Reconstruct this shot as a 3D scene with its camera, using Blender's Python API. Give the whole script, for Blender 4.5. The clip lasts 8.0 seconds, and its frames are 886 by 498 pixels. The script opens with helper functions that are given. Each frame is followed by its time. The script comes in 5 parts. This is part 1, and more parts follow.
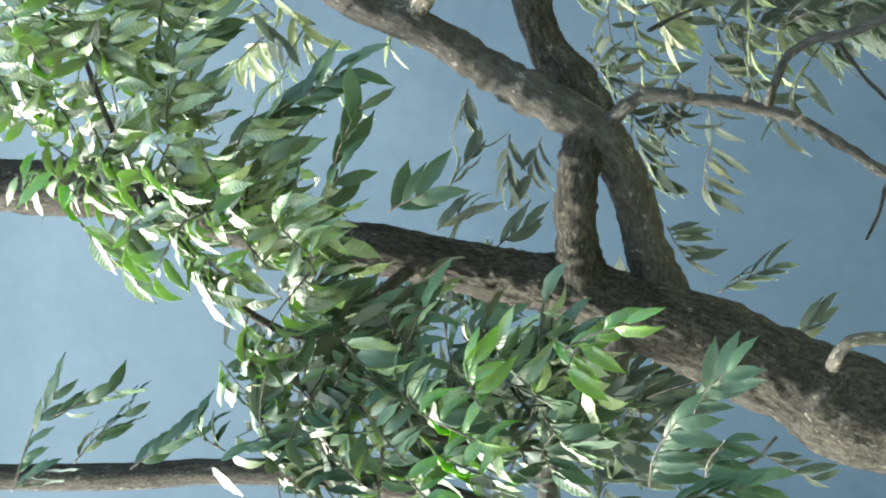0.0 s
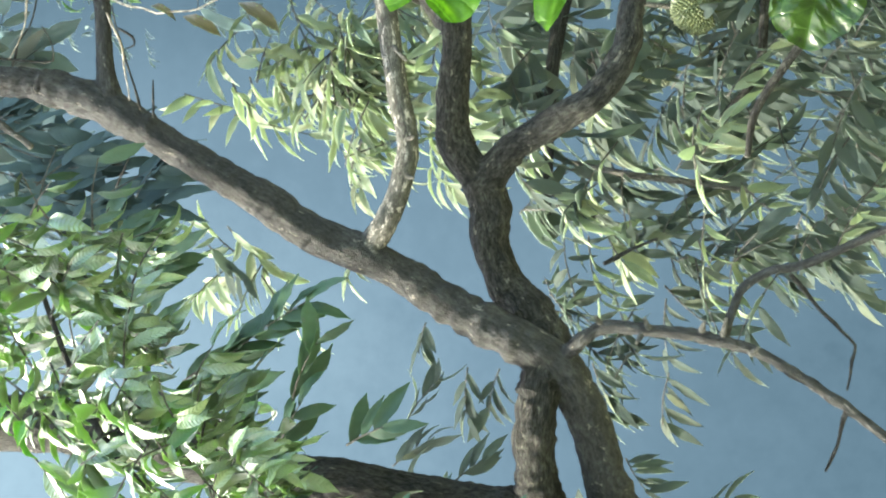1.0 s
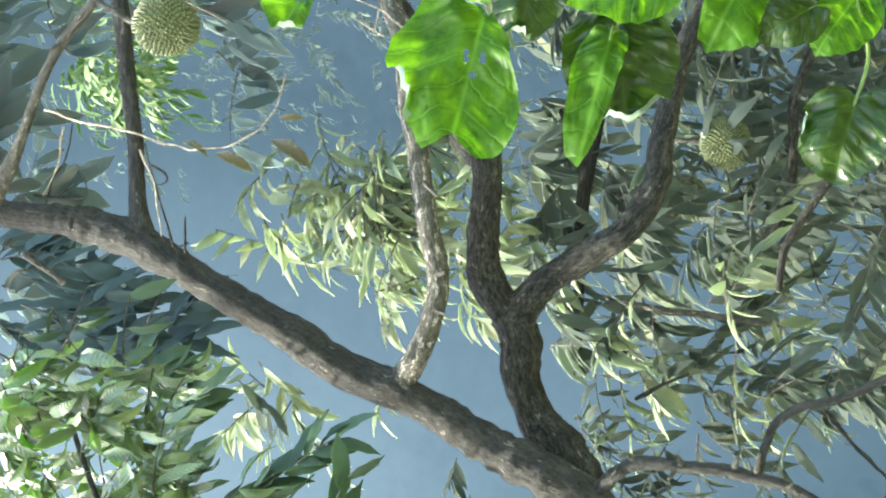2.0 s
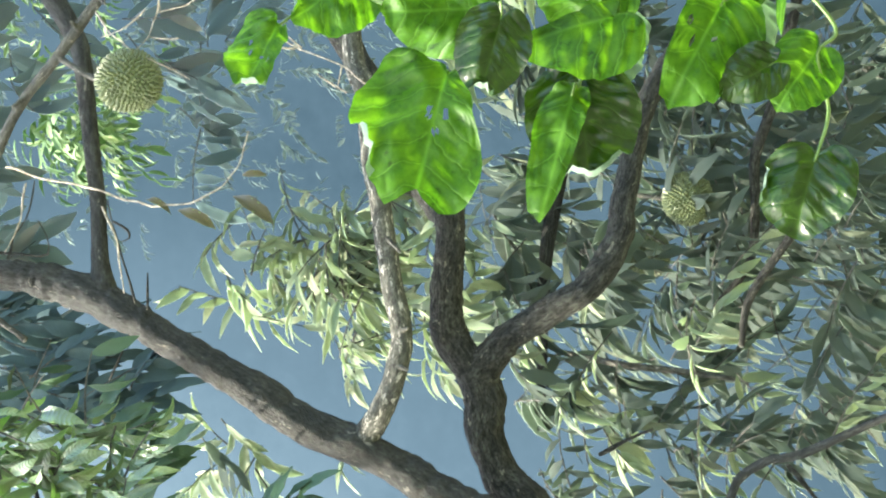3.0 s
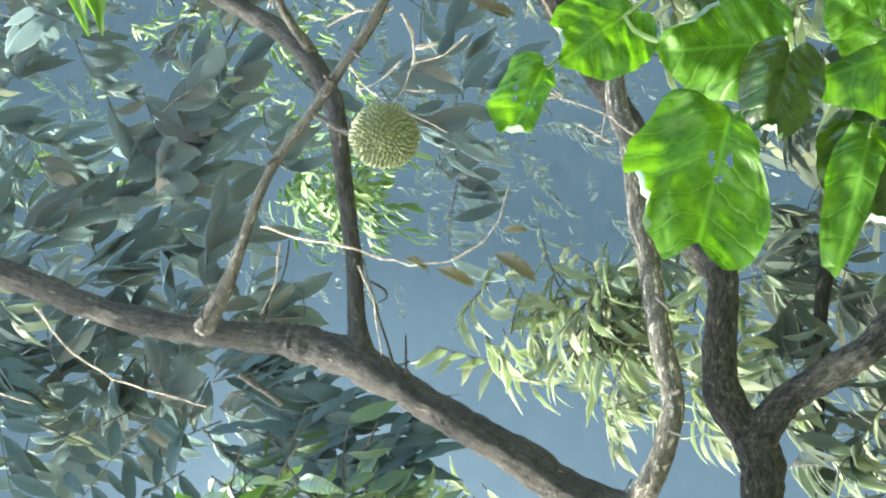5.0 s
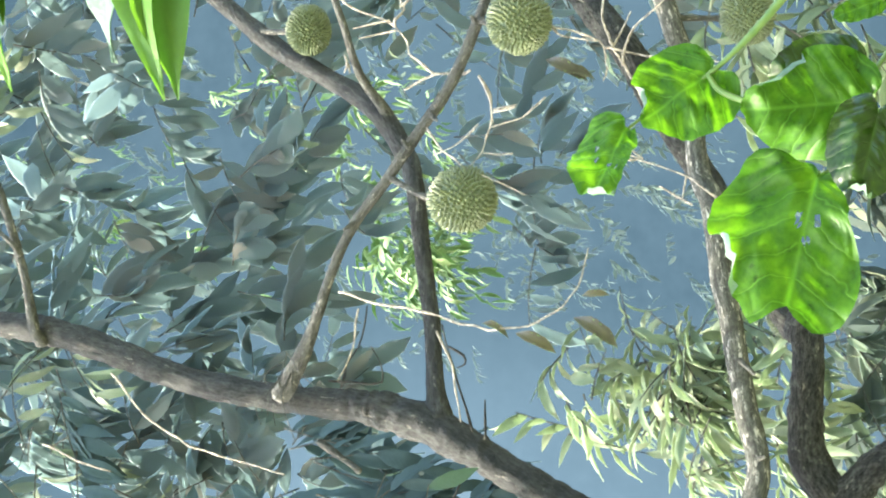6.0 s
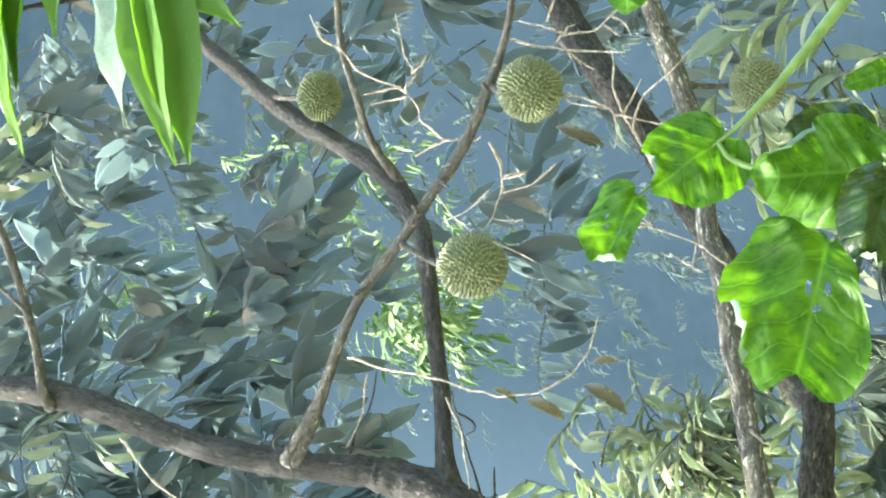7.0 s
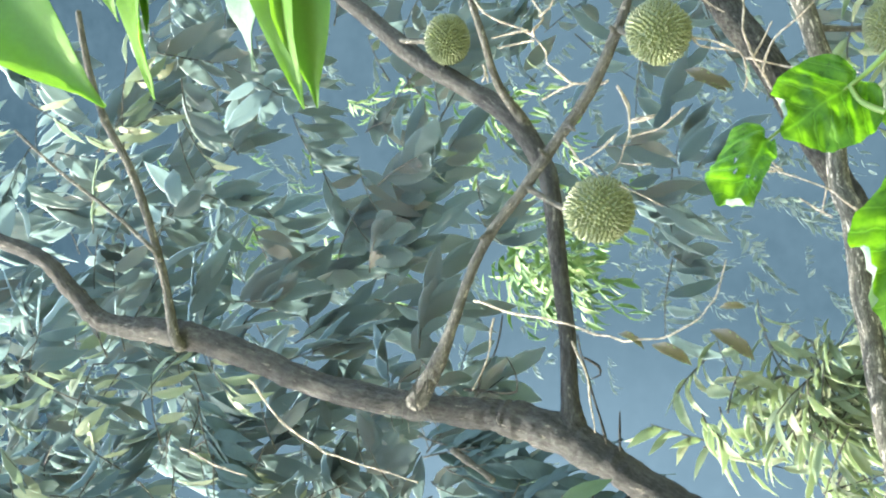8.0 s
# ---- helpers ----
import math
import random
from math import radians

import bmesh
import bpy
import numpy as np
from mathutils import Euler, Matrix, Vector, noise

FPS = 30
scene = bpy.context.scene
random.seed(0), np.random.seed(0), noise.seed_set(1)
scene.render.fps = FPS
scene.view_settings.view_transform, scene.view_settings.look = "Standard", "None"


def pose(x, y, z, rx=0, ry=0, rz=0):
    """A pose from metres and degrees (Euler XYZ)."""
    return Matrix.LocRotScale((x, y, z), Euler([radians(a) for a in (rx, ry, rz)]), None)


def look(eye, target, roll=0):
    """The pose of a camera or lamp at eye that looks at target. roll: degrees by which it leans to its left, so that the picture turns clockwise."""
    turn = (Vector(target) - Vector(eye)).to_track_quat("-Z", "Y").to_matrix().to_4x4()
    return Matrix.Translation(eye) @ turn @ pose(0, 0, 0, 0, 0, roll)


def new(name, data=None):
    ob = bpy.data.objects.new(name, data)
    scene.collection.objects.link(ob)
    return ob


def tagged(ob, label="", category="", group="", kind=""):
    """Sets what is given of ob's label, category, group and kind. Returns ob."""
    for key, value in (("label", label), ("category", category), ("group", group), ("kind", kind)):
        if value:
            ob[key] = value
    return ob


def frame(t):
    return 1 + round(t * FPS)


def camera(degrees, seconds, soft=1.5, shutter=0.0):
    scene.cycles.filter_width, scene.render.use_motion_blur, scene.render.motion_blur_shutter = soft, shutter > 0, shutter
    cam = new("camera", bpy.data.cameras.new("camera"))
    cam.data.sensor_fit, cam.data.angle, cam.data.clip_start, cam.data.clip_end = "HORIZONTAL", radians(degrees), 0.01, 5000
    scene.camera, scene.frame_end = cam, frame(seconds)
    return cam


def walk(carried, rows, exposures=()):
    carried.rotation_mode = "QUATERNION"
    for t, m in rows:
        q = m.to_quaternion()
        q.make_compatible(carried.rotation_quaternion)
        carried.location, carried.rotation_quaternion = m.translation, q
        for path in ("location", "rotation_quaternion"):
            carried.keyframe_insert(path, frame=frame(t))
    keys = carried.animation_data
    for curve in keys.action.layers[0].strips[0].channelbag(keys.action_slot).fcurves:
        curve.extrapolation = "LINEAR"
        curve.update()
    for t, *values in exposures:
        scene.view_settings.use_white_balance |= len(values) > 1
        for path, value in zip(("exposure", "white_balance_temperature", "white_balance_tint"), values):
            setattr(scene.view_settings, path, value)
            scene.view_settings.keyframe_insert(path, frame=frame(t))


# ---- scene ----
cam = camera(25.97, 8.0, soft=2.0)
walk(cam, [
    (0.00, look((0.000, 0.000, 1.600), (-1.1744, 4.6982, 2.8441), -86.02)),
    (0.30, look((0.000, 0.000, 1.600), (-1.0587, 4.7358, 2.8047), -86.43)),
    (0.50, look((0.000, 0.000, 1.600), (-0.9677, 4.7829, 2.6898), -86.85)),
    (0.70, look((0.000, 0.000, 1.600), (-0.7864, 4.8150, 2.6941), -87.42)),
    (0.90, look((0.000, 0.000, 1.600), (-0.6200, 4.8262, 2.7505), -87.89)),
    (1.00, look((0.000, 0.000, 1.600), (-0.5780, 4.8270, 2.7688), -88.02)),
    (1.50, look((0.000, 0.000, 1.600), (-0.3727, 4.8368, 2.8109), -88.59)),
    (2.00, look((0.000, 0.000, 1.600), (-0.2279, 4.8347, 2.8546), -89.09)),
    (2.20, look((0.000, 0.000, 1.600), (-0.2003, 4.8458, 2.8157), -89.19)),
    (3.30, look((0.000, 0.000, 1.600), (-0.0253, 4.8523, 2.8062), -89.90)),
    (3.50, look((0.000, 0.000, 1.600), (0.0000, 4.8296, 2.8941), -90.00)),
    (4.00, look((0.000, 0.000, 1.600), (0.0389, 4.7444, 3.1776), -90.39)),
    (4.20, look((0.000, 0.000, 1.600), (0.0576, 4.7203, 3.2478), -90.66)),
    (4.50, look((0.001, 0.056, 1.626), (0.0613, 4.7582, 3.3256), -90.77)),
    (4.75, look((0.003, 0.154, 1.672), (0.0654, 4.8403, 3.4140), -90.87)),
    (5.00, look((0.005, 0.252, 1.717), (0.0695, 4.9220, 3.5023), -90.97)),
    (5.30, look((0.006, 0.308, 1.744), (0.0734, 4.9584, 3.5795), -91.08)),
    (5.50, look((0.006, 0.308, 1.744), (0.0400, 4.9499, 3.6018), -91.08)),
    (5.70, look((0.006, 0.308, 1.744), (0.0351, 4.9282, 3.6552), -91.14)),
    (5.90, look((0.006, 0.308, 1.744), (0.1946, 4.9098, 3.6902), -91.86)),
    (6.00, look((0.006, 0.308, 1.744), (0.2417, 4.8986, 3.7112), -92.10)),
    (6.20, look((0.006, 0.308, 1.744), (0.4289, 4.8814, 3.7201), -92.86)),
    (6.30, look((0.006, 0.308, 1.744), (0.4559, 4.8723, 3.7351), -92.96)),
    (6.50, look((0.006, 0.308, 1.744), (0.4834, 4.8761, 3.7198), -93.03)),
    (7.00, look((0.006, 0.308, 1.744), (0.4137, 4.8791, 3.7285), -92.66)),
    (7.10, look((0.006, 0.308, 1.744), (0.4178, 4.8760, 3.7349), -92.63)),
    (7.50, look((0.006, 0.308, 1.744), (0.3250, 4.7826, 3.9521), -92.14)),
    (8.00, look((0.006, 0.308, 1.744), (0.2695, 4.7466, 4.0306), -91.66)),
], exposures=[(0.0, 3.74), (0.5, 3.9), (1.0, 3.95), (2.0, 3.92), (3.5, 3.87), (4.0, 3.8), (5.5, 4.1), (6.0, 4.17), (7.0, 4.05), (7.5, 3.98), (8.0, 4.16)])

# ---- light ----
SUN_TO = Vector((-0.63, -0.12, 0.72)).normalized()
world = bpy.data.worlds.new("misty_sky")
scene.world = world
world.use_nodes = True
wn, wl = world.node_tree.nodes, world.node_tree.links
sky = wn.new("ShaderNodeTexSky")
sky.sky_type = 'NISHITA'
sky.sun_disc = False
sky.sun_elevation = math.asin(SUN_TO.z)
sky.sun_rotation = math.atan2(SUN_TO.x, SUN_TO.y)
sky.air_density = 1.3
sky.dust_density = 4.0
wl.new(sky.outputs[0], wn["Background"].inputs[0])
wn["Background"].inputs[1].default_value = 0.15
sun = new("sun", bpy.data.lights.new("sun", 'SUN'))
sun.data.energy = 2.4
sun.data.angle = radians(0.6)
sun.data.color = (1.0, 0.94, 0.82)
sun.matrix_world = look(SUN_TO * 30, (0, 0, 0))


# ---- materials ----
def material(name):
    m = bpy.data.materials.new(name)
    m.use_nodes = True
    nt = m.node_tree
    return m, nt.nodes, nt.links, nt.nodes["Principled BSDF"]


def node(nodes, kind, **values):
    n = nodes.new("ShaderNode" + kind)
    for key, v in values.items():
        n.inputs[key.replace("_", " ")].default_value = v
    return n


def ramp(nodes, links, fac, stops):
    r = nodes.new("ShaderNodeValToRGB")
    while len(r.color_ramp.elements) < len(stops):
        r.color_ramp.elements.new(0.5)
    for e, (p, c) in zip(r.color_ramp.elements, stops):
        e.position, e.color = p, (*c, 1)
    links.new(fac, r.inputs[0])
    return r.outputs[0]


def rand_of(nodes, links):
    a = nodes.new("ShaderNodeObjectInfo").outputs["Random"]
    b = nodes.new("ShaderNodeNewGeometry").outputs["Random Per Island"]
    s = nodes.new("ShaderNodeMath")
    links.new(a, s.inputs[0])
    links.new(b, s.inputs[1])
    f = nodes.new("ShaderNodeMath")
    f.operation = 'FRACT'
    links.new(s.outputs[0], f.inputs[0])
    return f.outputs[0]


def leaf_material(name, stops, through_col, share, rough, veins=11.0, bump=0.08, gloss=0.5):
    m, n, l, p = material(name)
    rnd = rand_of(n, l)
    col = ramp(n, l, rnd, stops)
    tex = node(n, "TexNoise", Scale=45.0, Detail=4.0)
    l.new(n.new("ShaderNodeTexCoord").outputs["Object"], tex.inputs["Vector"])
    mott = n.new("ShaderNodeMix")
    mott.data_type, mott.blend_type = 'RGBA', 'MULTIPLY'
    mott.inputs[0].default_value = 0.55
    l.new(col, mott.inputs[6])
    l.new(ramp(n, l, tex.outputs[0], [(0.3, (0.55, 0.6, 0.5)), (0.7, (1.0, 1.0, 1.0))]), mott.inputs[7])
    uv = n.new("ShaderNodeUVMap")
    sep = n.new("ShaderNodeSeparateXYZ")
    l.new(uv.outputs[0], sep.inputs[0])
    side = n.new("ShaderNodeMath")
    side.operation = 'ABSOLUTE'
    l.new(sep.outputs[1], side.inputs[0])
    bend = n.new("ShaderNodeMath")
    bend.operation = 'MULTIPLY_ADD'
    l.new(side.outputs[0], bend.inputs[0])
    bend.inputs[1].default_value = -0.16
    l.new(sep.outputs[0], bend.inputs[2])
    k = n.new("ShaderNodeMath")
    k.operation = 'MULTIPLY'
    l.new(bend.outputs[0], k.inputs[0])
    k.inputs[1].default_value = veins * 6.283
    s = n.new("ShaderNodeMath")
    s.operation = 'SINE'
    l.new(k.outputs[0], s.inputs[0])
    b = node(n, "Bump", Strength=bump, Distance=0.0035)
    quilt = n.new("ShaderNodeMath")
    quilt.operation = 'MULTIPLY_ADD'
    l.new(tex.outputs[0], quilt.inputs[0])
    quilt.inputs[1].default_value = 2.6
    l.new(s.outputs[0], quilt.inputs[2])
    l.new(quilt.outputs[0], b.inputs["Height"])
    l.new(mott.outputs[2], p.inputs["Base Color"])
    l.new(b.outputs[0], p.inputs["Normal"])
    p.inputs["Roughness"].default_value = rough
    p.inputs["Specular IOR Level"].default_value = gloss
    t = node(n, "BsdfTranslucent", Color=(*through_col, 1))
    mix = node(n, "MixShader", Fac=share)
    l.new(p.outputs[0], mix.inputs[1])
    l.new(t.outputs[0], mix.inputs[2])
    l.new(mix.outputs[0], n["Material Output"].inputs[0])
    return m


LEAF_TOP = leaf_material("durian_leaf_top", [(0.0, (0.026, 0.055, 0.028)), (0.35, (0.052, 0.095, 0.05)), (0.75, (0.088, 0.145, 0.068)), (1.0, (0.13, 0.185, 0.08))], (0.25, 0.42, 0.12), 0.24, 0.36, bump=0.32, gloss=0.9)
LEAF_UNDER = leaf_material("durian_leaf_underside", [(0.0, (0.035, 0.058, 0.034)), (1.0, (0.07, 0.086, 0.05))], (0.3, 0.52, 0.14), 0.34, 0.5)
# darker copy of the durian leaf: shade is put into the colour
SHADED_TOP = leaf_material("shaded_leaf_top", [(0.0, (0.02, 0.042, 0.027)), (0.7, (0.029, 0.058, 0.034)), (1.0, (0.042, 0.078, 0.04))], (0.075, 0.16, 0.06), 0.2, 0.42, bump=0.07, gloss=0.15)
SHADED_UNDER = leaf_material("shaded_leaf_underside", [(0.0, (0.03, 0.045, 0.034)), (1.0, (0.048, 0.06, 0.044))], (0.075, 0.16, 0.06), 0.2, 0.55, gloss=0.25)
# mist is put into this blue-grey leaf colour
HAZED_TOP = leaf_material("hazed_leaf_top", [(0.0, (0.034, 0.052, 0.057)), (0.6, (0.043, 0.063, 0.067)), (0.97, (0.05, 0.072, 0.072)), (1.0, (0.12, 0.15, 0.11))], (0.28, 0.375, 0.385), 0.62, 0.6, gloss=0.03)
# durian leaf with shade and blue mist put into its colour
SHADE_TINT = leaf_material("shade_tinted_leaf", [(0.0, (0.03, 0.05, 0.053)), (1.0, (0.044, 0.068, 0.068))], (0.08, 0.125, 0.125), 0.32, 0.6, gloss=0.06)
# haze is painted into the grey-blue stops, rare glints into the last
FAR_LEAF = leaf_material("hazed_forest_leaf", [(0.0, (0.044, 0.062, 0.062)), (0.9, (0.054, 0.075, 0.072)), (1.0, (0.13, 0.17, 0.13))], (0.2, 0.26, 0.26), 0.42, 0.85, gloss=0.03)
# greyed leaf colour that holds the mist and half shade
MIST_OLIVE = leaf_material("mist_olive_leaf", [(0.0, (0.034, 0.047, 0.043)), (0.6, (0.044, 0.058, 0.05)), (0.93, (0.054, 0.066, 0.052)), (1.0, (0.105, 0.12, 0.075))], (0.2, 0.25, 0.195), 0.52, 0.65, gloss=0.03)
# underside with the mist's blue-grey mixed in, bronze only at the pale end
HAZED_UNDER = leaf_material("hazed_leaf_underside", [(0.0, (0.04, 0.056, 0.061)), (0.6, (0.05, 0.064, 0.067)), (1.0, (0.084, 0.078, 0.065))], (0.33, 0.385, 0.36), 0.62, 0.8, gloss=0.03)
FRESH_TOP = leaf_material("young_leaf", [(0.0, (0.017, 0.056, 0.009)), (1.0, (0.048, 0.12, 0.015))], (0.14, 0.34, 0.02), 0.34, 0.32, bump=0.25)
SHOOT = leaf_material("shoot_leaf", [(0.0, (0.03, 0.078, 0.009)), (1.0, (0.05, 0.112, 0.012))], (0.1, 0.23, 0.012), 0.42, 0.5, gloss=0.2)
# light copy of the leaf: sunlight is put into the pale colour
SUN_PALE = leaf_material("sun_pale_leaf", [(0.0, (0.075, 0.107, 0.073)), (0.6, (0.125, 0.16, 0.1)), (1.0, (0.19, 0.205, 0.122))], (0.36, 0.44, 0.28), 0.45, 0.5, bump=0.25, gloss=0.22)
# brighter green than the hazed far leaves, sunlight included in the colour
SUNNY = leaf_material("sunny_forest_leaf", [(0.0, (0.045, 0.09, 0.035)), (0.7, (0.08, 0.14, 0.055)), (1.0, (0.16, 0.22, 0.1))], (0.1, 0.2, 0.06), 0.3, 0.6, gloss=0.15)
DRY_TOP = leaf_material("dry_brown_leaf", [(0.0, (0.045, 0.043, 0.034)), (1.0, (0.075, 0.066, 0.042))], (0.09, 0.08, 0.045), 0.25, 0.5)


def vine_material(name, depth=1.0, thin=1.0, sheen=0.1):
    """depth scales the colour of the blade, thin the light that comes through it."""
    m, n, l, p = material(name)
    uv = n.new("ShaderNodeUVMap")
    sep = n.new("ShaderNodeSeparateXYZ")
    l.new(uv.outputs[0], sep.inputs[0])

    def op(kind, a, b=None, c=None):
        k = n.new("ShaderNodeMath")
        k.operation = kind
        for i, v in enumerate((a, b, c)):
            if v is None:
                continue
            if isinstance(v, (int, float)):
                k.inputs[i].default_value = v
            else:
                l.new(v, k.inputs[i])
        return k.outputs[0]
    side = op('ABSOLUTE', sep.outputs[1])
    wob = node(n, "TexNoise", Scale=3.5, Detail=3.0)
    l.new(uv.outputs[0], wob.inputs["Vector"])
    wave = op('ABSOLUTE', op('SINE', op('MULTIPLY', op('MULTIPLY_ADD', wob.outputs[0], 0.22, op('MULTIPLY_ADD', side, -0.55, sep.outputs[0])), 15.0)))
    vein = op('MINIMUM', wave, op('MULTIPLY', side, 6.0))
    line = ramp(n, l, vein, [(0.0, (1, 1, 1)), (0.22, (0, 0, 0))])
    spots = node(n, "TexNoise", Scale=4.2, Detail=6.0, Roughness=0.68)
    l.new(n.new("ShaderNodeTexCoord").outputs["Object"], spots.inputs["Vector"])
    tone = ramp(n, l, spots.outputs[0], [(q, tuple(depth * k for k in c)) for q, c in ((0.33, (0.006, 0.02, 0.002)), (0.41, (0.016, 0.052, 0.003)), (0.65, (0.03, 0.085, 0.004)))])
    mix = n.new("ShaderNodeMix")
    mix.data_type = 'RGBA'
    l.new(line, mix.inputs[0])
    l.new(tone, mix.inputs[6])
    mix.inputs[7].default_value = (0.04 * depth, 0.1 * depth, 0.01 * depth, 1)
    l.new(mix.outputs[2], p.inputs["Base Color"])
    p.inputs["Roughness"].default_value = 0.55 - sheen
    p.inputs["Specular IOR Level"].default_value = sheen
    b = node(n, "Bump", Strength=0.35, Distance=0.01)
    l.new(vein, b.inputs["Height"])
    l.new(b.outputs[0], p.inputs["Normal"])
    t = n.new("ShaderNodeBsdfTranslucent")
    thick = n.new("ShaderNodeMix")
    thick.data_type, thick.blend_type = 'RGBA', 'MULTIPLY'
    thick.inputs[0].default_value = 1.0
    l.new(ramp(n, l, spots.outputs[0], [(q, tuple(thin * k for k in c)) for q, c in ((0.33, (0.008, 0.03, 0.001)), (0.41, (0.026, 0.085, 0.002)), (0.6, (0.054, 0.132, 0.004)))]), thick.inputs[6])
    l.new(ramp(n, l, vein, [(0.03, (0.75, 0.8, 0.75)), (0.14, (0.4, 0.44, 0.4)), (0.8, (0.95, 0.95, 0.95))]), thick.inputs[7])
    l.new(thick.outputs[2], t.inputs[0])
    sh = node(n, "MixShader", Fac=0.5)
    l.new(p.outputs[0], sh.inputs[1])
    l.new(t.outputs[0], sh.inputs[2])
    l.new(sh.outputs[0], n["Material Output"].inputs[0])
    return m


VINE_LEAF = vine_material("vine_leaf")
# darker copy of the vine leaf for blades that lie in shade
VINE_SHADED = vine_material("shaded_vine_leaf", 0.42, 0.16, 0.25)
VINE_UNDER = leaf_material("vine_leaf_underside", [(0.0, (0.055, 0.09, 0.064)), (1.0, (0.078, 0.115, 0.08))], (0.07, 0.14, 0.05), 0.22, 0.6, 5.0, 0.2, gloss=0.2)


def bark_material(name, dark, mid, pale, scale=1.0, patches=0.62, relief=0.02, grit=1.0):
    m, n, l, p = material(name)
    mp = n.new("ShaderNodeMapping")
    mp.inputs["Scale"].default_value = (0.42, 1.0, 1.0)
    l.new(n.new("ShaderNodeUVMap").outputs[0], mp.inputs[0])
    co = mp.outputs[0]
    big = node(n, "TexNoise", Scale=14.0 * scale, Detail=8.0, Roughness=0.7)
    fine = node(n, "TexNoise", Scale=120.0 * scale, Detail=8.0, Roughness=0.8)
    lich = node(n, "TexNoise", Scale=34.0 * scale, Detail=8.0, Roughness=0.75)
    warp = n.new("ShaderNodeVectorMath")
    warp.operation = 'MULTIPLY_ADD'
    l.new(fine.outputs["Color"], warp.inputs[0])
    warp.inputs[1].default_value = (0.035, 0.035, 0.035)
    l.new(co, warp.inputs[2])
    crack = node(n, "TexVoronoi", Scale=60.0 * scale)
    crack.feature = 'DISTANCE_TO_EDGE'
    for t in (big, fine, lich):
        l.new(co, t.inputs["Vector"])
    l.new(warp.outputs[0], crack.inputs["Vector"])
    base = ramp(n, l, big.outputs[0], [(0.36, dark), (0.64, mid)])
    grain = ramp(n, l, fine.outputs[0], [(0.4, (0.22, 0.21, 0.2)), (0.56, (1.0, 1.0, 1.0))])
    seams = ramp(n, l, crack.outputs["Distance"], [(0.0, (0.6, 0.58, 0.57)), (0.1, (1.0, 1.0, 1.0))])
    flake = node(n, "TexNoise", Scale=55.0 * scale, Detail=5.0, Roughness=0.65)
    l.new(co, flake.inputs["Vector"])
    plates = ramp(n, l, flake.outputs[0], [(0.4, (0.55, 0.54, 0.53)), (0.5, (0.95, 0.95, 0.95)), (0.6, (1.25, 1.25, 1.25))])
    cur = base
    for layer, share in ((grain, grit), (seams, 0.8 * grit), (plates, grit)):
        mul = n.new("ShaderNodeMix")
        mul.data_type, mul.blend_type = 'RGBA', 'MULTIPLY'
        mul.inputs[0].default_value = share
        l.new(cur, mul.inputs[6])
        l.new(layer, mul.inputs[7])
        cur = mul.outputs[2]
    over = n.new("ShaderNodeMix")
    over.data_type = 'RGBA'
    l.new(ramp(n, l, lich.outputs[0], [(patches, (0, 0, 0)), (patches + 0.05, (0.85, 0.85, 0.85))]), over.inputs[0])
    l.new(cur, over.inputs[6])
    over.inputs[7].default_value = (*pale, 1)
    l.new(over.outputs[2], p.inputs["Base Color"])
    plate = ramp(n, l, flake.outputs[0], [(0.44, (0, 0, 0)), (0.5, (0.7, 0.7, 0.7)), (0.58, (1, 1, 1))])
    h = n.new("ShaderNodeMath")
    h.operation = 'MINIMUM'
    l.new(crack.outputs["Distance"], h.inputs[0])
    h.inputs[1].default_value = 0.2
    add = n.new("ShaderNodeMath")
    add.operation = 'MULTIPLY_ADD'
    l.new(h.outputs[0], add.inputs[0])
    add.inputs[1].default_value = 2.0
    l.new(fine.outputs[0], add.inputs[2])
    both = n.new("ShaderNodeMath")
    both.operation = 'MULTIPLY_ADD'
    l.new(plate, both.inputs[0])
    both.inputs[1].default_value = 0.45
    l.new(add.outputs[0], both.inputs[2])
    b = node(n, "Bump", Strength=1.0, Distance=relief)
    l.new(both.outputs[0], b.inputs["Height"])
    l.new(b.outputs[0], p.inputs["Normal"])
    p.inputs["Roughness"].default_value = 0.85
    p.inputs["Specular IOR Level"].default_value = 0.12
    return m


BARK = bark_material("durian_bark", (0.034, 0.036, 0.03), (0.083, 0.086, 0.067), (0.23, 0.22, 0.165), 1.0, 0.6, 0.11)
SMOOTH_BARK = bark_material("smooth_limb_bark", (0.04, 0.043, 0.039), (0.072, 0.074, 0.064), (0.22, 0.207, 0.168), 0.9, 0.6, 0.03, 0.6)
LICHEN_BARK = bark_material("lichen_bark", (0.065, 0.068, 0.056), (0.135, 0.137, 0.11), (0.4, 0.385, 0.32), 1.6, 0.55, 0.008, 0.75)
TWIG = bark_material("twig_bark", (0.058, 0.06, 0.05), (0.12, 0.12, 0.097), (0.33, 0.31, 0.25), 1.5, 0.58, 0.008, 0.6)
DEAD_TWIG = bark_material("dead_twig_bark", (0.28, 0.25, 0.19), (0.46, 0.41, 0.32), (0.58, 0.53, 0.44), 2.0, 0.6, 0.002)


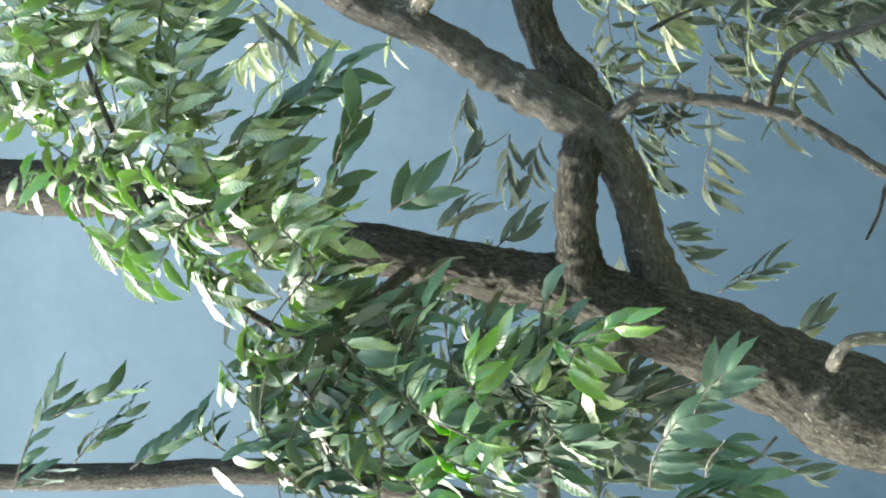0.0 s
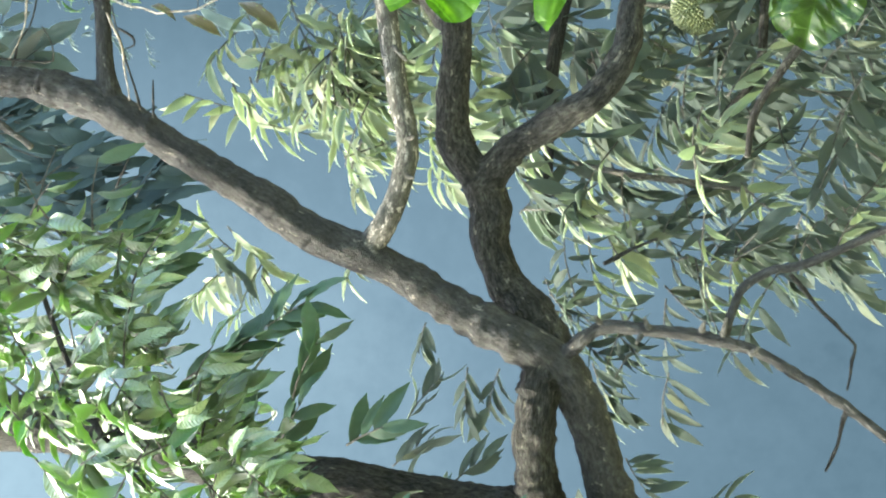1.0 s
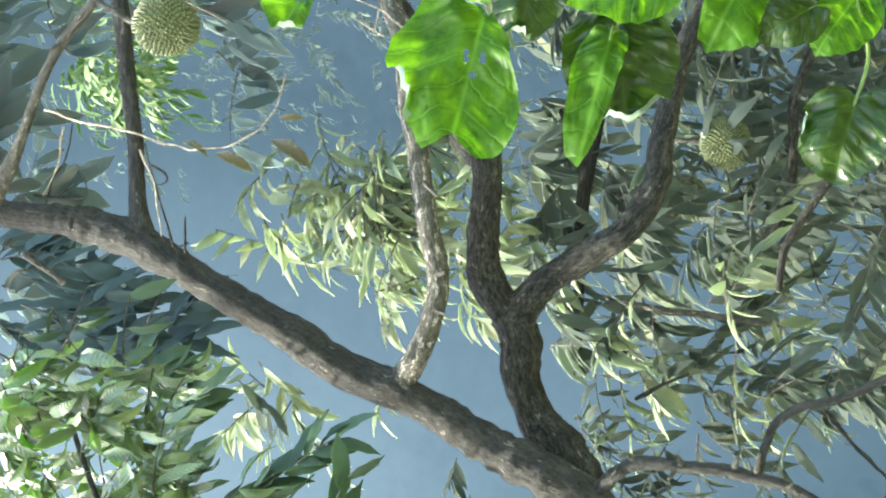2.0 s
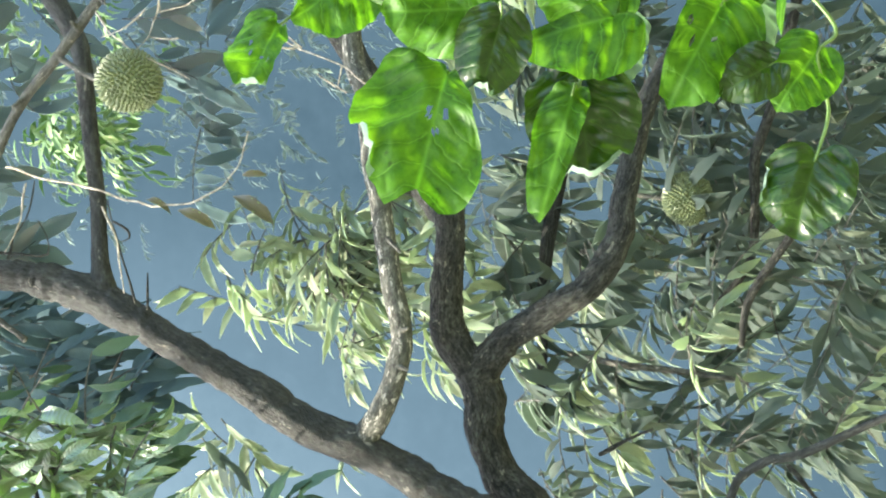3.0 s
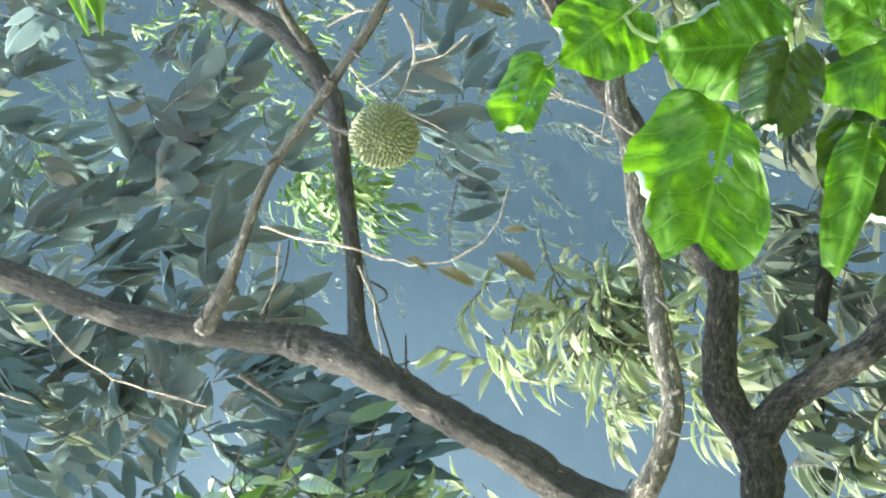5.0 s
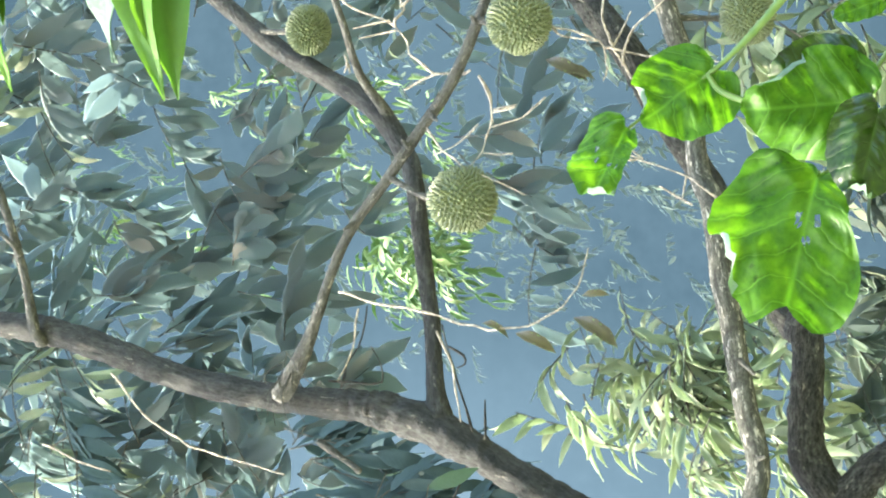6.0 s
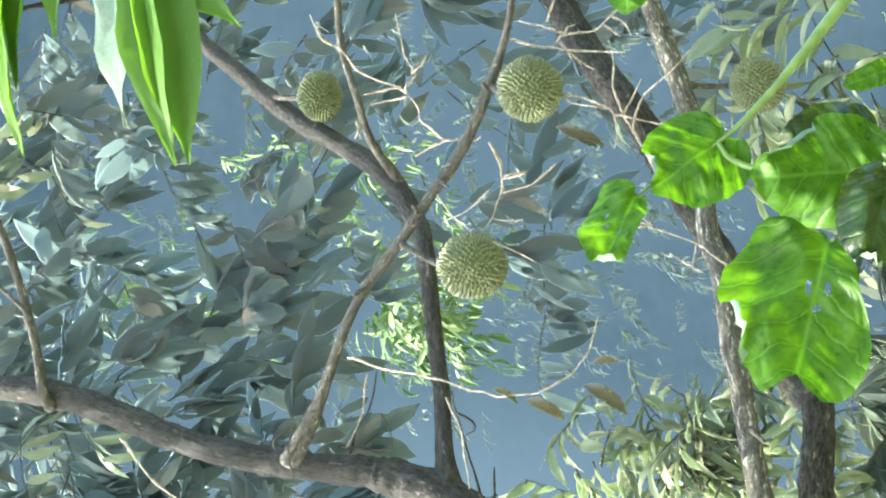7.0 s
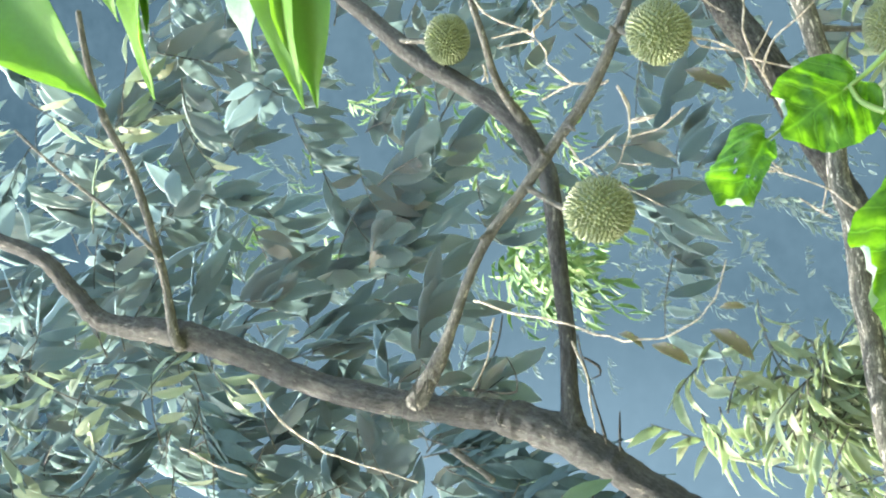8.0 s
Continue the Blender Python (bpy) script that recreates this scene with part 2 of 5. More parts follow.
def plain(name, a, b, scale, rough, bump=0.3, spread=0.004):
    m, n, l, p = material(name)
    tex = node(n, "TexNoise", Scale=scale, Detail=5.0)
    l.new(n.new("ShaderNodeTexCoord").outputs["Object"], tex.inputs["Vector"])
    l.new(ramp(n, l, tex.outputs[0], [(0.3, a), (0.7, b)]), p.inputs["Base Color"])
    k = node(n, "Bump", Strength=bump, Distance=spread)
    l.new(tex.outputs[0], k.inputs["Height"])
    l.new(k.outputs[0], p.inputs["Normal"])
    p.inputs["Roughness"].default_value = rough
    p.inputs["Specular IOR Level"].default_value = 0.2
    return m


FRUIT = plain("durian_husk", (0.026, 0.036, 0.015), (0.046, 0.057, 0.024), 30.0, 0.55)
SPIKE = plain("durian_spikes", (0.04, 0.051, 0.023), (0.076, 0.09, 0.04), 40.0, 0.45)
STEM = plain("green_stem", (0.04, 0.075, 0.016), (0.07, 0.11, 0.028), 40.0, 0.5)
# ground is out of view; its colour is raised to bounce light upwards
EARTH = plain("bounce_undergrowth", (0.1, 0.12, 0.068), (0.18, 0.19, 0.115), 3.0, 0.95, 0.6, 0.05)


# ---- builders ----
def part(name, mesh, mat, parent, label=""):
    if isinstance(mesh, bmesh.types.BMesh):
        me = bpy.data.meshes.new(name)
        mesh.to_mesh(me)
        mesh.free()
    else:
        me = mesh
    for m in (mat if isinstance(mat, (list, tuple)) else (mat,)):
        if m and len(me.materials) < (len(mat) if isinstance(mat, (list, tuple)) else 1):
            me.materials.append(m)
    ob = new(name, me)
    ob.parent = parent
    return tagged(ob, label)


def thing(name, at, label, category, group="", kind=""):
    ob = new(name)
    ob.empty_display_size = 0.1
    ob.location = at
    bpy.context.view_layer.update()
    return tagged(ob, label, category, group, kind)


def smooth_path(pts, per=6):
    """Points and radii along a smooth curve through rows of ((x, y, z), radius)."""
    p = [Vector((*a, r)) for a, r in pts]
    p = [p[0] * 2 - p[1]] + p + [p[-1] * 2 - p[-2]]
    out = []
    for i in range(1, len(p) - 2):
        for k in range(per):
            t = k / per
            a, b, c, d = p[i - 1], p[i], p[i + 1], p[i + 2]
            out.append(0.5 * (2 * b + (c - a) * t + (2 * a - 5 * b + 4 * c - d) * t * t + (3 * b - a - 3 * c + d) * t ** 3))
    out.append(p[-2])
    return [(Vector(q[:3]), max(q[3], 0.0006)) for q in out]


def tube(pts, sides=12, per=6, lump=0.08, at=(0, 0, 0), rough=0.0):
    """A tapered limb with an uneven outline, along ((x, y, z), radius) rows. rough: depth in metres of ridges along the bark."""
    bm = bmesh.new()
    path = smooth_path(pts, per)
    at = Vector(at)
    up = Vector((0.3, 1, 0.2))
    rings, far_along, run = [], [], 0.0
    uv = bm.loops.layers.uv.new("UVMap")
    wide = sum(r for _, r in path) / len(path)
    for i, (c, r) in enumerate(path):
        run += (c - path[i - 1][0]).length if i else 0
        far_along.append(run)
        d = path[min(i + 1, len(path) - 1)][0] - path[max(i - 1, 0)][0]
        d = d.normalized() if d.length > 1e-9 else Vector((0, 0, 1))
        a = (up - d * up.dot(d)).normalized()
        up = a
        b = d.cross(a)
        ring = []
        for k in range(sides):
            w = 2 * math.pi * k / sides
            o = a * math.cos(w) + b * math.sin(w)
            q = c + o * r
            f = 1 + lump * (noise.noise(q * (0.35 / max(r, 0.01))) * 1.2 + 0.6 * noise.noise(q * (1.1 / max(r, 0.01))))
            ridge = 0.0
            if rough:
                g = Vector((math.cos(w) * r * 42, math.sin(w) * r * 42, run * 11))
                ridge = rough * (0.6 - 1.6 * abs(noise.noise(g)) + 0.7 * noise.noise(g * 2.3) + 0.35 * noise.noise(g * 5.1))
            ring.append(bm.verts.new(c + o * (r * f + ridge) - at))
        rings.append(ring)
    for j, (r0, r1) in enumerate(zip(rings, rings[1:])):
        for k in range(sides):
            f = bm.faces.new((r0[k], r0[(k + 1) % sides], r1[(k + 1) % sides], r1[k]))
            f.smooth = True
            turn = 2 * math.pi * wide / sides
            for loop, at_uv in zip(f.loops, ((far_along[j], k * turn), (far_along[j], (k + 1) * turn), (far_along[j + 1], (k + 1) * turn), (far_along[j + 1], k * turn))):
                loop[uv].uv = at_uv
    for ring, (c, r), (c2, _), flip in ((rings[0], path[0], path[1], True), (rings[-1], path[-1], path[-2], False)):
        out = (c - c2).normalized()
        inner = [bm.verts.new(c - at + out * r * 0.4 + (v.co - (c - at)) * 0.68) for v in ring]
        tip = bm.verts.new(c - at + out * r * 0.6)
        for k in range(sides):
            q = (ring[k], ring[(k + 1) % sides], inner[(k + 1) % sides], inner[k])
            w = (inner[k], inner[(k + 1) % sides], tip)
            bm.faces.new(q[::-1] if flip else q).smooth = True
            bm.faces.new(w[::-1] if flip else w).smooth = True
    return bm


def origin(ob):
    """Where a thing's or part's own zero lies in the world."""
    o = Vector((0, 0, 0))
    while ob:
        o += ob.location
        ob = ob.parent
    return o


def limb(name, pts, parent, mat=None, sides=12, per=6, lump=0.08, label="", rough=0.0):
    return part(name, tube(pts, sides, per, lump, origin(parent), rough), mat or BARK, parent, label)


def twig(pts, parent, r0, r1, mat=None, name="twig", sides=6):
    """A thin, kinked twig through plain points, tapering from r0 to r1."""
    kinks = []
    for p, q in zip(pts, pts[1:]):
        p, q = Vector(p), Vector(q)
        k = max(1, round((q - p).length / 0.045))
        for i in range(k):
            off = Vector([random.gauss(0, 0.0022) for _ in range(3)]) if i else Vector()
            kinks.append(p.lerp(q, i / k) + off)
    kinks.append(Vector(pts[-1]))
    n = max(1, len(kinks) - 1)
    return limb(name, [(p, (r0 + (r1 - r0) * i / n) * (1.25 if i % 3 == 1 else 0.95)) for i, p in enumerate(kinks)], parent, mat or DEAD_TWIG, sides, 2, 0.1)


def leaf_data(width, fold, curl, wave, seed, stations=7):
    """Verts, faces, uvs and material indices of a leaf of length 1 along +x with normal +z: an upper and a lower skin."""
    rng = random.Random(seed)
    top, uv = [], []
    for i in range(stations):
        u = i / (stations - 1)
        w = width * float(np.interp(u, (0, 0.08, 0.2, 0.4, 0.6, 0.75, 0.86, 0.93, 1), (0.04, 0.45, 0.82, 1, 0.94, 0.68, 0.32, 0.11, 0.01)))
        if i == stations - 1:
            w = 0.003
        if i == 0:
            w = 0.006
        ang = curl * u
        x = u if abs(curl) < 1e-3 else math.sin(ang) / curl
        z = 0 if abs(curl) < 1e-3 else -(1 - math.cos(ang)) / curl
        ruffle = wave * math.sin(u * 17 + seed)
        for side in (-1, -0.55, 0, 0.55, 1):
            ws = w * (1 + rng.uniform(-0.06, 0.06))
            lift = abs(side) * (fold * ws + (ruffle if side > 0 else -ruffle) * (1 if abs(side) == 1 else 0.3)) + (0.1 * ws if abs(side) == 0.55 else 0)
            top.append((x, side * ws, z + lift))
            uv.append((u, side * w / max(width, 1e-6)))
    n = len(top)
    low = [(x, y, z - 0.006) for x, y, z in top]
    faces, mats = [], []
    for i in range(stations - 1):
        for s in range(4):
            a = i * 5 + s
            faces.append((a, a + 5, a + 6, a + 1))
            mats.append(0)
    for i in range(stations - 1):
        for s in range(4):
            a = n + i * 5 + s
            faces.append((a + 1, a + 6, a + 5, a))
            mats.append(1)
    return np.array(top + low), faces, uv + uv, mats


LEAVES = [leaf_data(0.118 + 0.018 * (i % 3), 0.25 + 0.2 * (i % 4), 0.5 + 0.35 * (i % 5), 0.024, i, 9) for i in range(10)]
BROAD = [leaf_data(0.122 + 0.015 * (i % 3), 0.1 + 0.1 * (i % 4), 0.15 + 0.25 * (i % 5), 0.02, 130 + i, 9) for i in range(10)]
SLIM = [leaf_data(0.10 + 0.02 * (i % 3), 0.3 + 0.15 * (i % 4), 0.15 + 0.24 * (i % 5), 0.012, 40 + i) for i in range(10)]

WIDE = [leaf_data(0.115 + 0.02 * (i % 3), 0.1 + 0.1 * (i % 4), 0.1 + 0.2 * (i % 5), 0.012, 90 + i) for i in range(10)]


def mesh_of(name, verts, faces, uvs, mats, materials):
    me = bpy.data.meshes.new(name)
    me.from_pydata([tuple(v) for v in verts], [], faces)
    layer = me.uv_layers.new(name="UVMap")
    loops = np.array([i for f in faces for i in f])
    layer.data.foreach_set("uv", np.array(uvs)[loops].ravel().astype(np.float32))
    me.polygons.foreach_set("material_index", np.array(mats, dtype=np.int32))
    me.polygons.foreach_set("use_smooth", np.ones(len(faces), dtype=bool))
    for m in materials:
        me.materials.append(m)
    me.update()
    return me


def leaf_matrix(at, along, facing, size):
    x = Vector(along).normalized()
    z = Vector(facing)
    z = z - x * z.dot(x)
    if z.length < 1e-3:
        z = x.orthogonal()
    z.normalize()
    y = z.cross(x)
    m = Matrix((x, y, z)).transposed().to_4x4()
    return Matrix.Translation(at) @ m @ Matrix.Scale(size, 4)


def spray(rng, a, b, count, size, hang=(0, 0, -1), face=(0, -0.7, 0.6), spread=0.55, loose=0.6, bow=0.025):
    """Leaf poses along a twig from a to b: alternate leaves that lean along the twig and hang. Returns poses and the twig's points."""
    a, b = Vector(a), Vector(b)
    d = b - a
    span = d.length
    d.normalize()
    mid = (a + b) / 2 + Vector((0, 0, bow * span * 2))
    pts = [a, mid, b]
    side = d.cross(Vector((0, -1, 0.2)))
    side = side.normalized() if side.length > 0.01 else Vector((1, 0, 0))
    out = []
    turned = Vector(face) + Vector([rng.gauss(0, loose * 0.8) for _ in range(3)])
    for i in range(count):
        t = (i + 0.7) / count
        p = a * (1 - t) ** 2 + mid * 2 * t * (1 - t) + b * t * t
        s = 1 if i % 2 else -1
        way = d * 0.55 + side * s * spread + Vector(hang) * 0.75 + Vector([rng.gauss(0, 0.14) for _ in range(3)])
        nor = turned + side * s * 0.25 + Vector([rng.gauss(0, loose * 0.4) for _ in range(3)])
        out.append(leaf_matrix(p, way, nor, size * rng.uniform(0.72, 1.15)))
    return out, pts


def joined_leaves(name, poses, shapes, materials, parent, rng, label=""):
    verts, faces, uvs, mats = [], [], [], []
    base = 0
    off = np.array(parent.location)
    for m in poses:
        v, f, u, k = shapes[rng.randrange(len(shapes))]
        mm = np.array(m)
        verts.append(v @ mm[:3, :3].T + mm[:3, 3] - off)
        faces += [tuple(i + base for i in q) for q in f]
        uvs += u
        mats += k
        base += len(v)
    ob = new(name, mesh_of(name, np.concatenate(verts), faces, uvs, mats, materials))
    ob.parent = parent
    return tagged(ob, label, kind="stuff")


def joined_twigs(name, lines, r, parent, mat):
    bm = bmesh.new()
    off = parent.location
    for pts in lines:
        b = tube([(p, r * (1 - 0.25 * i)) for i, p in enumerate(pts)], 5, 3, 0.1, off)
        me = bpy.data.meshes.new("twig_piece")
        b.to_mesh(me)
        b.free()
        bm.from_mesh(me)
        bpy.data.meshes.remove(me)
    return tagged(part(name, bm, mat, parent), kind="stuff")


# ---- setting ----
def ground():
    bm = bmesh.new()
    bmesh.ops.create_grid(bm, x_segments=60, y_segments=60, size=400)
    for v in bm.verts:
        v.co.z = 0.25 * noise.noise(v.co * 0.06)
    tagged(part("ground", bm, EARTH, None), "unseen green undergrowth and leaf litter, paled to bounce light", "ground", kind="structure")


ground()


def backdrop():
    # Emissive sheet: blue mist, brighter towards the sun, is painted into its glow.
    m, n, l, p = material("painted_mist")
    n.remove(p)
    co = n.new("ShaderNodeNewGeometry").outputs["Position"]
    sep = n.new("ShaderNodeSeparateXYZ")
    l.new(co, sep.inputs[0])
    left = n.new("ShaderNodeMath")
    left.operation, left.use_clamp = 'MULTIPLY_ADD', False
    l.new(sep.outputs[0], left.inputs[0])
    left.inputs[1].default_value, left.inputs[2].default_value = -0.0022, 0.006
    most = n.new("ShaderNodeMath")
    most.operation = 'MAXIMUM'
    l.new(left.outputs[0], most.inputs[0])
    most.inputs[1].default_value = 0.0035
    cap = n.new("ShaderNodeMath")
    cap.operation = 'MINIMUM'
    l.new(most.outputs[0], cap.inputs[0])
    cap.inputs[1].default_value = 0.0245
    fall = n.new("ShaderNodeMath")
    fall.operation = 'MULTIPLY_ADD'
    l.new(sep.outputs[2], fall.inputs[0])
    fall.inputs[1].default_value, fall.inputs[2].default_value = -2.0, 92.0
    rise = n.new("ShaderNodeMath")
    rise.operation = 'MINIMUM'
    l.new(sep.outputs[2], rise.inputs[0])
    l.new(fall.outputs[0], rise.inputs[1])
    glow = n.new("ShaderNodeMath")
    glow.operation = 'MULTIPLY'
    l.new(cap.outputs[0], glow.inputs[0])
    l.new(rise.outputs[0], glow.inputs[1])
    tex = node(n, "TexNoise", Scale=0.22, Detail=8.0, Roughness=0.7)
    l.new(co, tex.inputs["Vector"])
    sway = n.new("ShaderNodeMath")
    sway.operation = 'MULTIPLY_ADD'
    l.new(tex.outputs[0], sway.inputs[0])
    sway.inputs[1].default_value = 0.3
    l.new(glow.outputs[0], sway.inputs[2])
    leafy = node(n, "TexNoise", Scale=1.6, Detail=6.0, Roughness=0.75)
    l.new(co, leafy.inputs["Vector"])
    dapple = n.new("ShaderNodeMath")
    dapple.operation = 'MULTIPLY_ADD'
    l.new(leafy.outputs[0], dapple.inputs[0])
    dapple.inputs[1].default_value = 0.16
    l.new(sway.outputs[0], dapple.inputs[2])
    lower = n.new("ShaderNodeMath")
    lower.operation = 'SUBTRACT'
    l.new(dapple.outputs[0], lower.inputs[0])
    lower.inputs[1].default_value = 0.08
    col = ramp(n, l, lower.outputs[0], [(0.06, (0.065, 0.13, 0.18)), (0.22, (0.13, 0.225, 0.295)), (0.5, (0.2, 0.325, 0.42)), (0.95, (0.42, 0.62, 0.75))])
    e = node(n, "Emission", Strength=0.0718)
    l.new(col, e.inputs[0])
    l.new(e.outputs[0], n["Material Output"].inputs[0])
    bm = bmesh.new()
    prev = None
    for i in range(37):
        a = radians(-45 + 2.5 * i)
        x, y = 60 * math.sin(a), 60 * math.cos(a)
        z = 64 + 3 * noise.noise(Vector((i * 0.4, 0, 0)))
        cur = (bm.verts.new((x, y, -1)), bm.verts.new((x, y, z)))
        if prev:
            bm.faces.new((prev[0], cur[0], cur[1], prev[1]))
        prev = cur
    tagged(part("backdrop", bm, m, None), "glowing backdrop painted as a blue misty wooded hillside", "hillside", kind="structure")


backdrop()

# ---- the durian tree ----
tree = thing("durian_tree", (-2.0, 5.5, 0.0), "grey-barked durian tree with forked limbs and glossy leaves", "tree")
limb("trunk", [((-2.05, 5.5, -0.1), 0.19), ((-2.0, 5.5, 0.6), 0.165), ((-1.79, 5.50, 1.71), 0.15), ((-1.71, 5.50, 1.96), 0.138), ((-1.61, 5.50, 2.19), 0.125), ((-1.52, 5.50, 2.49), 0.108), ((-1.46, 5.50, 2.71), 0.088),
              ((-1.44, 5.50, 2.92), 0.078), ((-1.40, 5.50, 3.17), 0.075), ((-1.38, 5.50, 3.41), 0.074), ((-1.34, 5.55, 3.74), 0.085), ((-1.29, 5.60, 4.13), 0.088), ((-1.29, 5.60, 4.59), 0.086), ((-1.31, 5.60, 5.22), 0.07)],
     tree, sides=72, per=30, lump=0.1, label="thick leaning trunk with flaking grey-brown bark", rough=0.0075)
limb("limb", [((-1.56, 5.55, 2.33), 0.085), ((-1.37, 5.56, 2.43), 0.068), ((-1.18, 5.55, 2.49), 0.062), ((-1.03, 5.50, 2.55), 0.066), ((-0.93, 5.46, 2.67), 0.068), ((-0.85, 5.48, 2.85), 0.06), ((-0.76, 5.50, 3.02), 0.056),
              ((-0.70, 5.50, 3.14), 0.055), ((-0.63, 5.50, 3.32), 0.057), ((-0.50, 5.50, 3.54), 0.055), ((-0.38, 5.50, 3.77), 0.05), ((-0.26, 5.50, 3.99), 0.058), ((-0.20, 5.50, 4.18), 0.055),
              ((-0.19, 5.50, 4.23), 0.048), ((-0.16, 5.50, 4.54), 0.042), ((-0.11, 5.50, 4.83), 0.042), ((-0.02, 5.50, 5.10), 0.045), ((0.06, 5.50, 5.38), 0.044), ((0.10, 5.50, 5.68), 0.034), ((0.20, 5.50, 5.82), 0.03), ((0.34, 5.50, 6.00), 0.026), ((0.49, 5.50, 6.53), 0.02)],
     tree, SMOOTH_BARK, 40, 18, 0.16, "long arching limb with pale lichen patches", 0.0026)
limb("limb", [((-1.49, 5.50, 2.61), 0.09), ((-1.34, 5.46, 2.63), 0.066), ((-1.20, 5.44, 2.64), 0.061), ((-1.10, 5.44, 2.63), 0.058), ((-1.04, 5.46, 2.63), 0.064), ((-0.96, 5.52, 2.61), 0.07), ((-0.85, 5.56, 2.67), 0.06), ((-0.77, 5.60, 2.76), 0.056), ((-0.65, 5.60, 2.81), 0.056), ((-0.55, 5.60, 2.81), 0.058), ((-0.46, 5.60, 2.84), 0.06)],
     tree, BARK, 44, 20, 0.15, rough=0.005)
limb("limb", [((-0.50, 5.60, 2.81), 0.055), ((-0.37, 5.60, 2.91), 0.055), ((-0.25, 5.60, 2.93), 0.05), ((-0.10, 5.60, 2.92), 0.046), ((0.04, 5.60, 2.92), 0.046), ((0.05, 5.60, 2.93), 0.045), ((0.03, 5.70, 2.98), 0.044), ((0.26, 5.80, 3.15), 0.043), ((0.49, 5.90, 3.29), 0.043), ((0.73, 6.00, 3.46), 0.045),
              ((0.90, 6.00, 3.55), 0.05), ((1.08, 6.10, 3.71), 0.05), ((1.32, 6.20, 3.87), 0.05), ((1.67, 6.30, 4.09), 0.04)], tree, BARK, 32, 12, 0.12, rough=0.003)
limb("limb", [((-0.49, 5.60, 2.84), 0.06), ((-0.37, 5.58, 2.75), 0.045), ((-0.28, 5.55, 2.61), 0.044), ((-0.19, 5.55, 2.48), 0.042), ((-0.06, 5.60, 2.41), 0.04), ((0.07, 5.65, 2.40), 0.037), ((0.36, 5.80, 2.35), 0.03), ((0.62, 5.90, 2.22), 0.024), ((0.91, 6.00, 2.13), 0.018)], tree, BARK, 32, 12, 0.12, rough=0.003)
upright = limb("branch", [((-0.71, 5.52, 3.19), 0.04), ((-0.64, 5.49, 3.14), 0.042), ((-0.57, 5.45, 3.09), 0.036), ((-0.46, 5.42, 3.04), 0.034), ((-0.34, 5.42, 3.02), 0.034), ((-0.20, 5.42, 3.05), 0.033), ((0.00, 5.42, 3.08), 0.032), ((0.18, 5.42, 3.11), 0.033), ((0.36, 5.42, 3.13), 0.036), ((0.47, 5.50, 3.19), 0.03), ((0.74, 5.60, 3.24), 0.03), ((0.91, 5.60, 3.29), 0.032), ((1.09, 5.60, 3.35), 0.03), ((1.31, 5.60, 3.43), 0.028)],
     tree, LICHEN_BARK, 14, 6, 0.09, "pale lichen-spotted upright branch")
limb("branch", [((-0.23, 5.50, 3.99), 0.045), ((-0.12, 5.52, 4.01), 0.028), ((0.05, 5.55, 4.03), 0.026), ((0.27, 5.58, 4.07), 0.027), ((0.46, 5.60, 4.10), 0.029), ((0.57, 5.65, 4.15), 0.032), ((0.73, 5.70, 4.28), 0.036), ((0.84, 5.75, 4.46), 0.032), ((0.96, 5.80, 4.67), 0.034), ((1.11, 5.85, 4.87), 0.03), ((1.28, 5.90, 5.09), 0.028), ((1.57, 6.00, 5.39), 0.025)],
     tree, SMOOTH_BARK, 12, 6, 0.09)
fruiting = limb("branch", [((-0.15, 5.42, 4.47), 0.034), ((-0.04, 5.38, 4.38), 0.026), ((0.07, 5.36, 4.32), 0.017), ((0.21, 5.35, 4.26), 0.015), ((0.34, 5.35, 4.19), 0.016), ((0.47, 5.35, 4.08), 0.016), ((0.61, 5.35, 3.97), 0.017), ((0.74, 5.35, 3.87), 0.018), ((0.90, 5.35, 3.79), 0.016), ((1.06, 5.35, 3.73), 0.011), ((1.22, 5.35, 3.70), 0.01), ((1.45, 5.36, 3.66), 0.009), ((1.72, 5.38, 3.60), 0.007)],
     tree, TWIG, 10, 6, 0.12, "pale crooked branch carrying fruit")
limb("branch", [((0.70, 5.68, 4.22), 0.02), ((0.82, 5.58, 4.27), 0.014), ((0.95, 5.50, 4.28), 0.012), ((1.11, 5.50, 4.33), 0.012), ((1.32, 5.50, 4.35), 0.01), ((1.62, 5.50, 4.41), 0.007)], tree, TWIG, 8, 5, 0.1)
scaly = limb("branch", [((-1.00, 5.50, 2.60), 0.03), ((-0.94, 5.45, 2.54), 0.024), ((-0.90, 5.42, 2.50), 0.023), ((-0.86, 5.42, 2.43), 0.022), ((-0.86, 5.40, 2.28), 0.018), ((-0.87, 5.40, 2.17), 0.02), ((-0.90, 5.40, 2.02), 0.016), ((-0.97, 5.40, 1.88), 0.016), ((-1.05, 5.40, 1.75), 0.016), ((-1.18, 5.40, 1.57), 0.012)],
     tree, SMOOTH_BARK, 10, 8, 0.3, "scaly broken side branch")
limb("branch", [((-0.88, 5.40, 2.09), 0.014), ((-0.80, 5.42, 2.07), 0.013), ((-0.73, 5.45, 2.04), 0.013), ((-0.68, 5.45, 1.96), 0.013), ((-0.66, 5.45, 1.87), 0.013), ((-0.54, 5.45, 1.61), 0.011), ((-0.47, 5.45, 1.31), 0.009)], tree, SMOOTH_BARK, 8, 6, 0.25)
limb("branch", [((-1.44, 5.40, 1.11), 0.026), ((-1.48, 5.30, 1.54), 0.023), ((-1.47, 5.20, 1.78), 0.019), ((-1.51, 5.20, 1.84), 0.018), ((-1.57, 5.25, 1.86), 0.021)], tree, TWIG, 10, 6, 0.15, "snapped dead branch end")
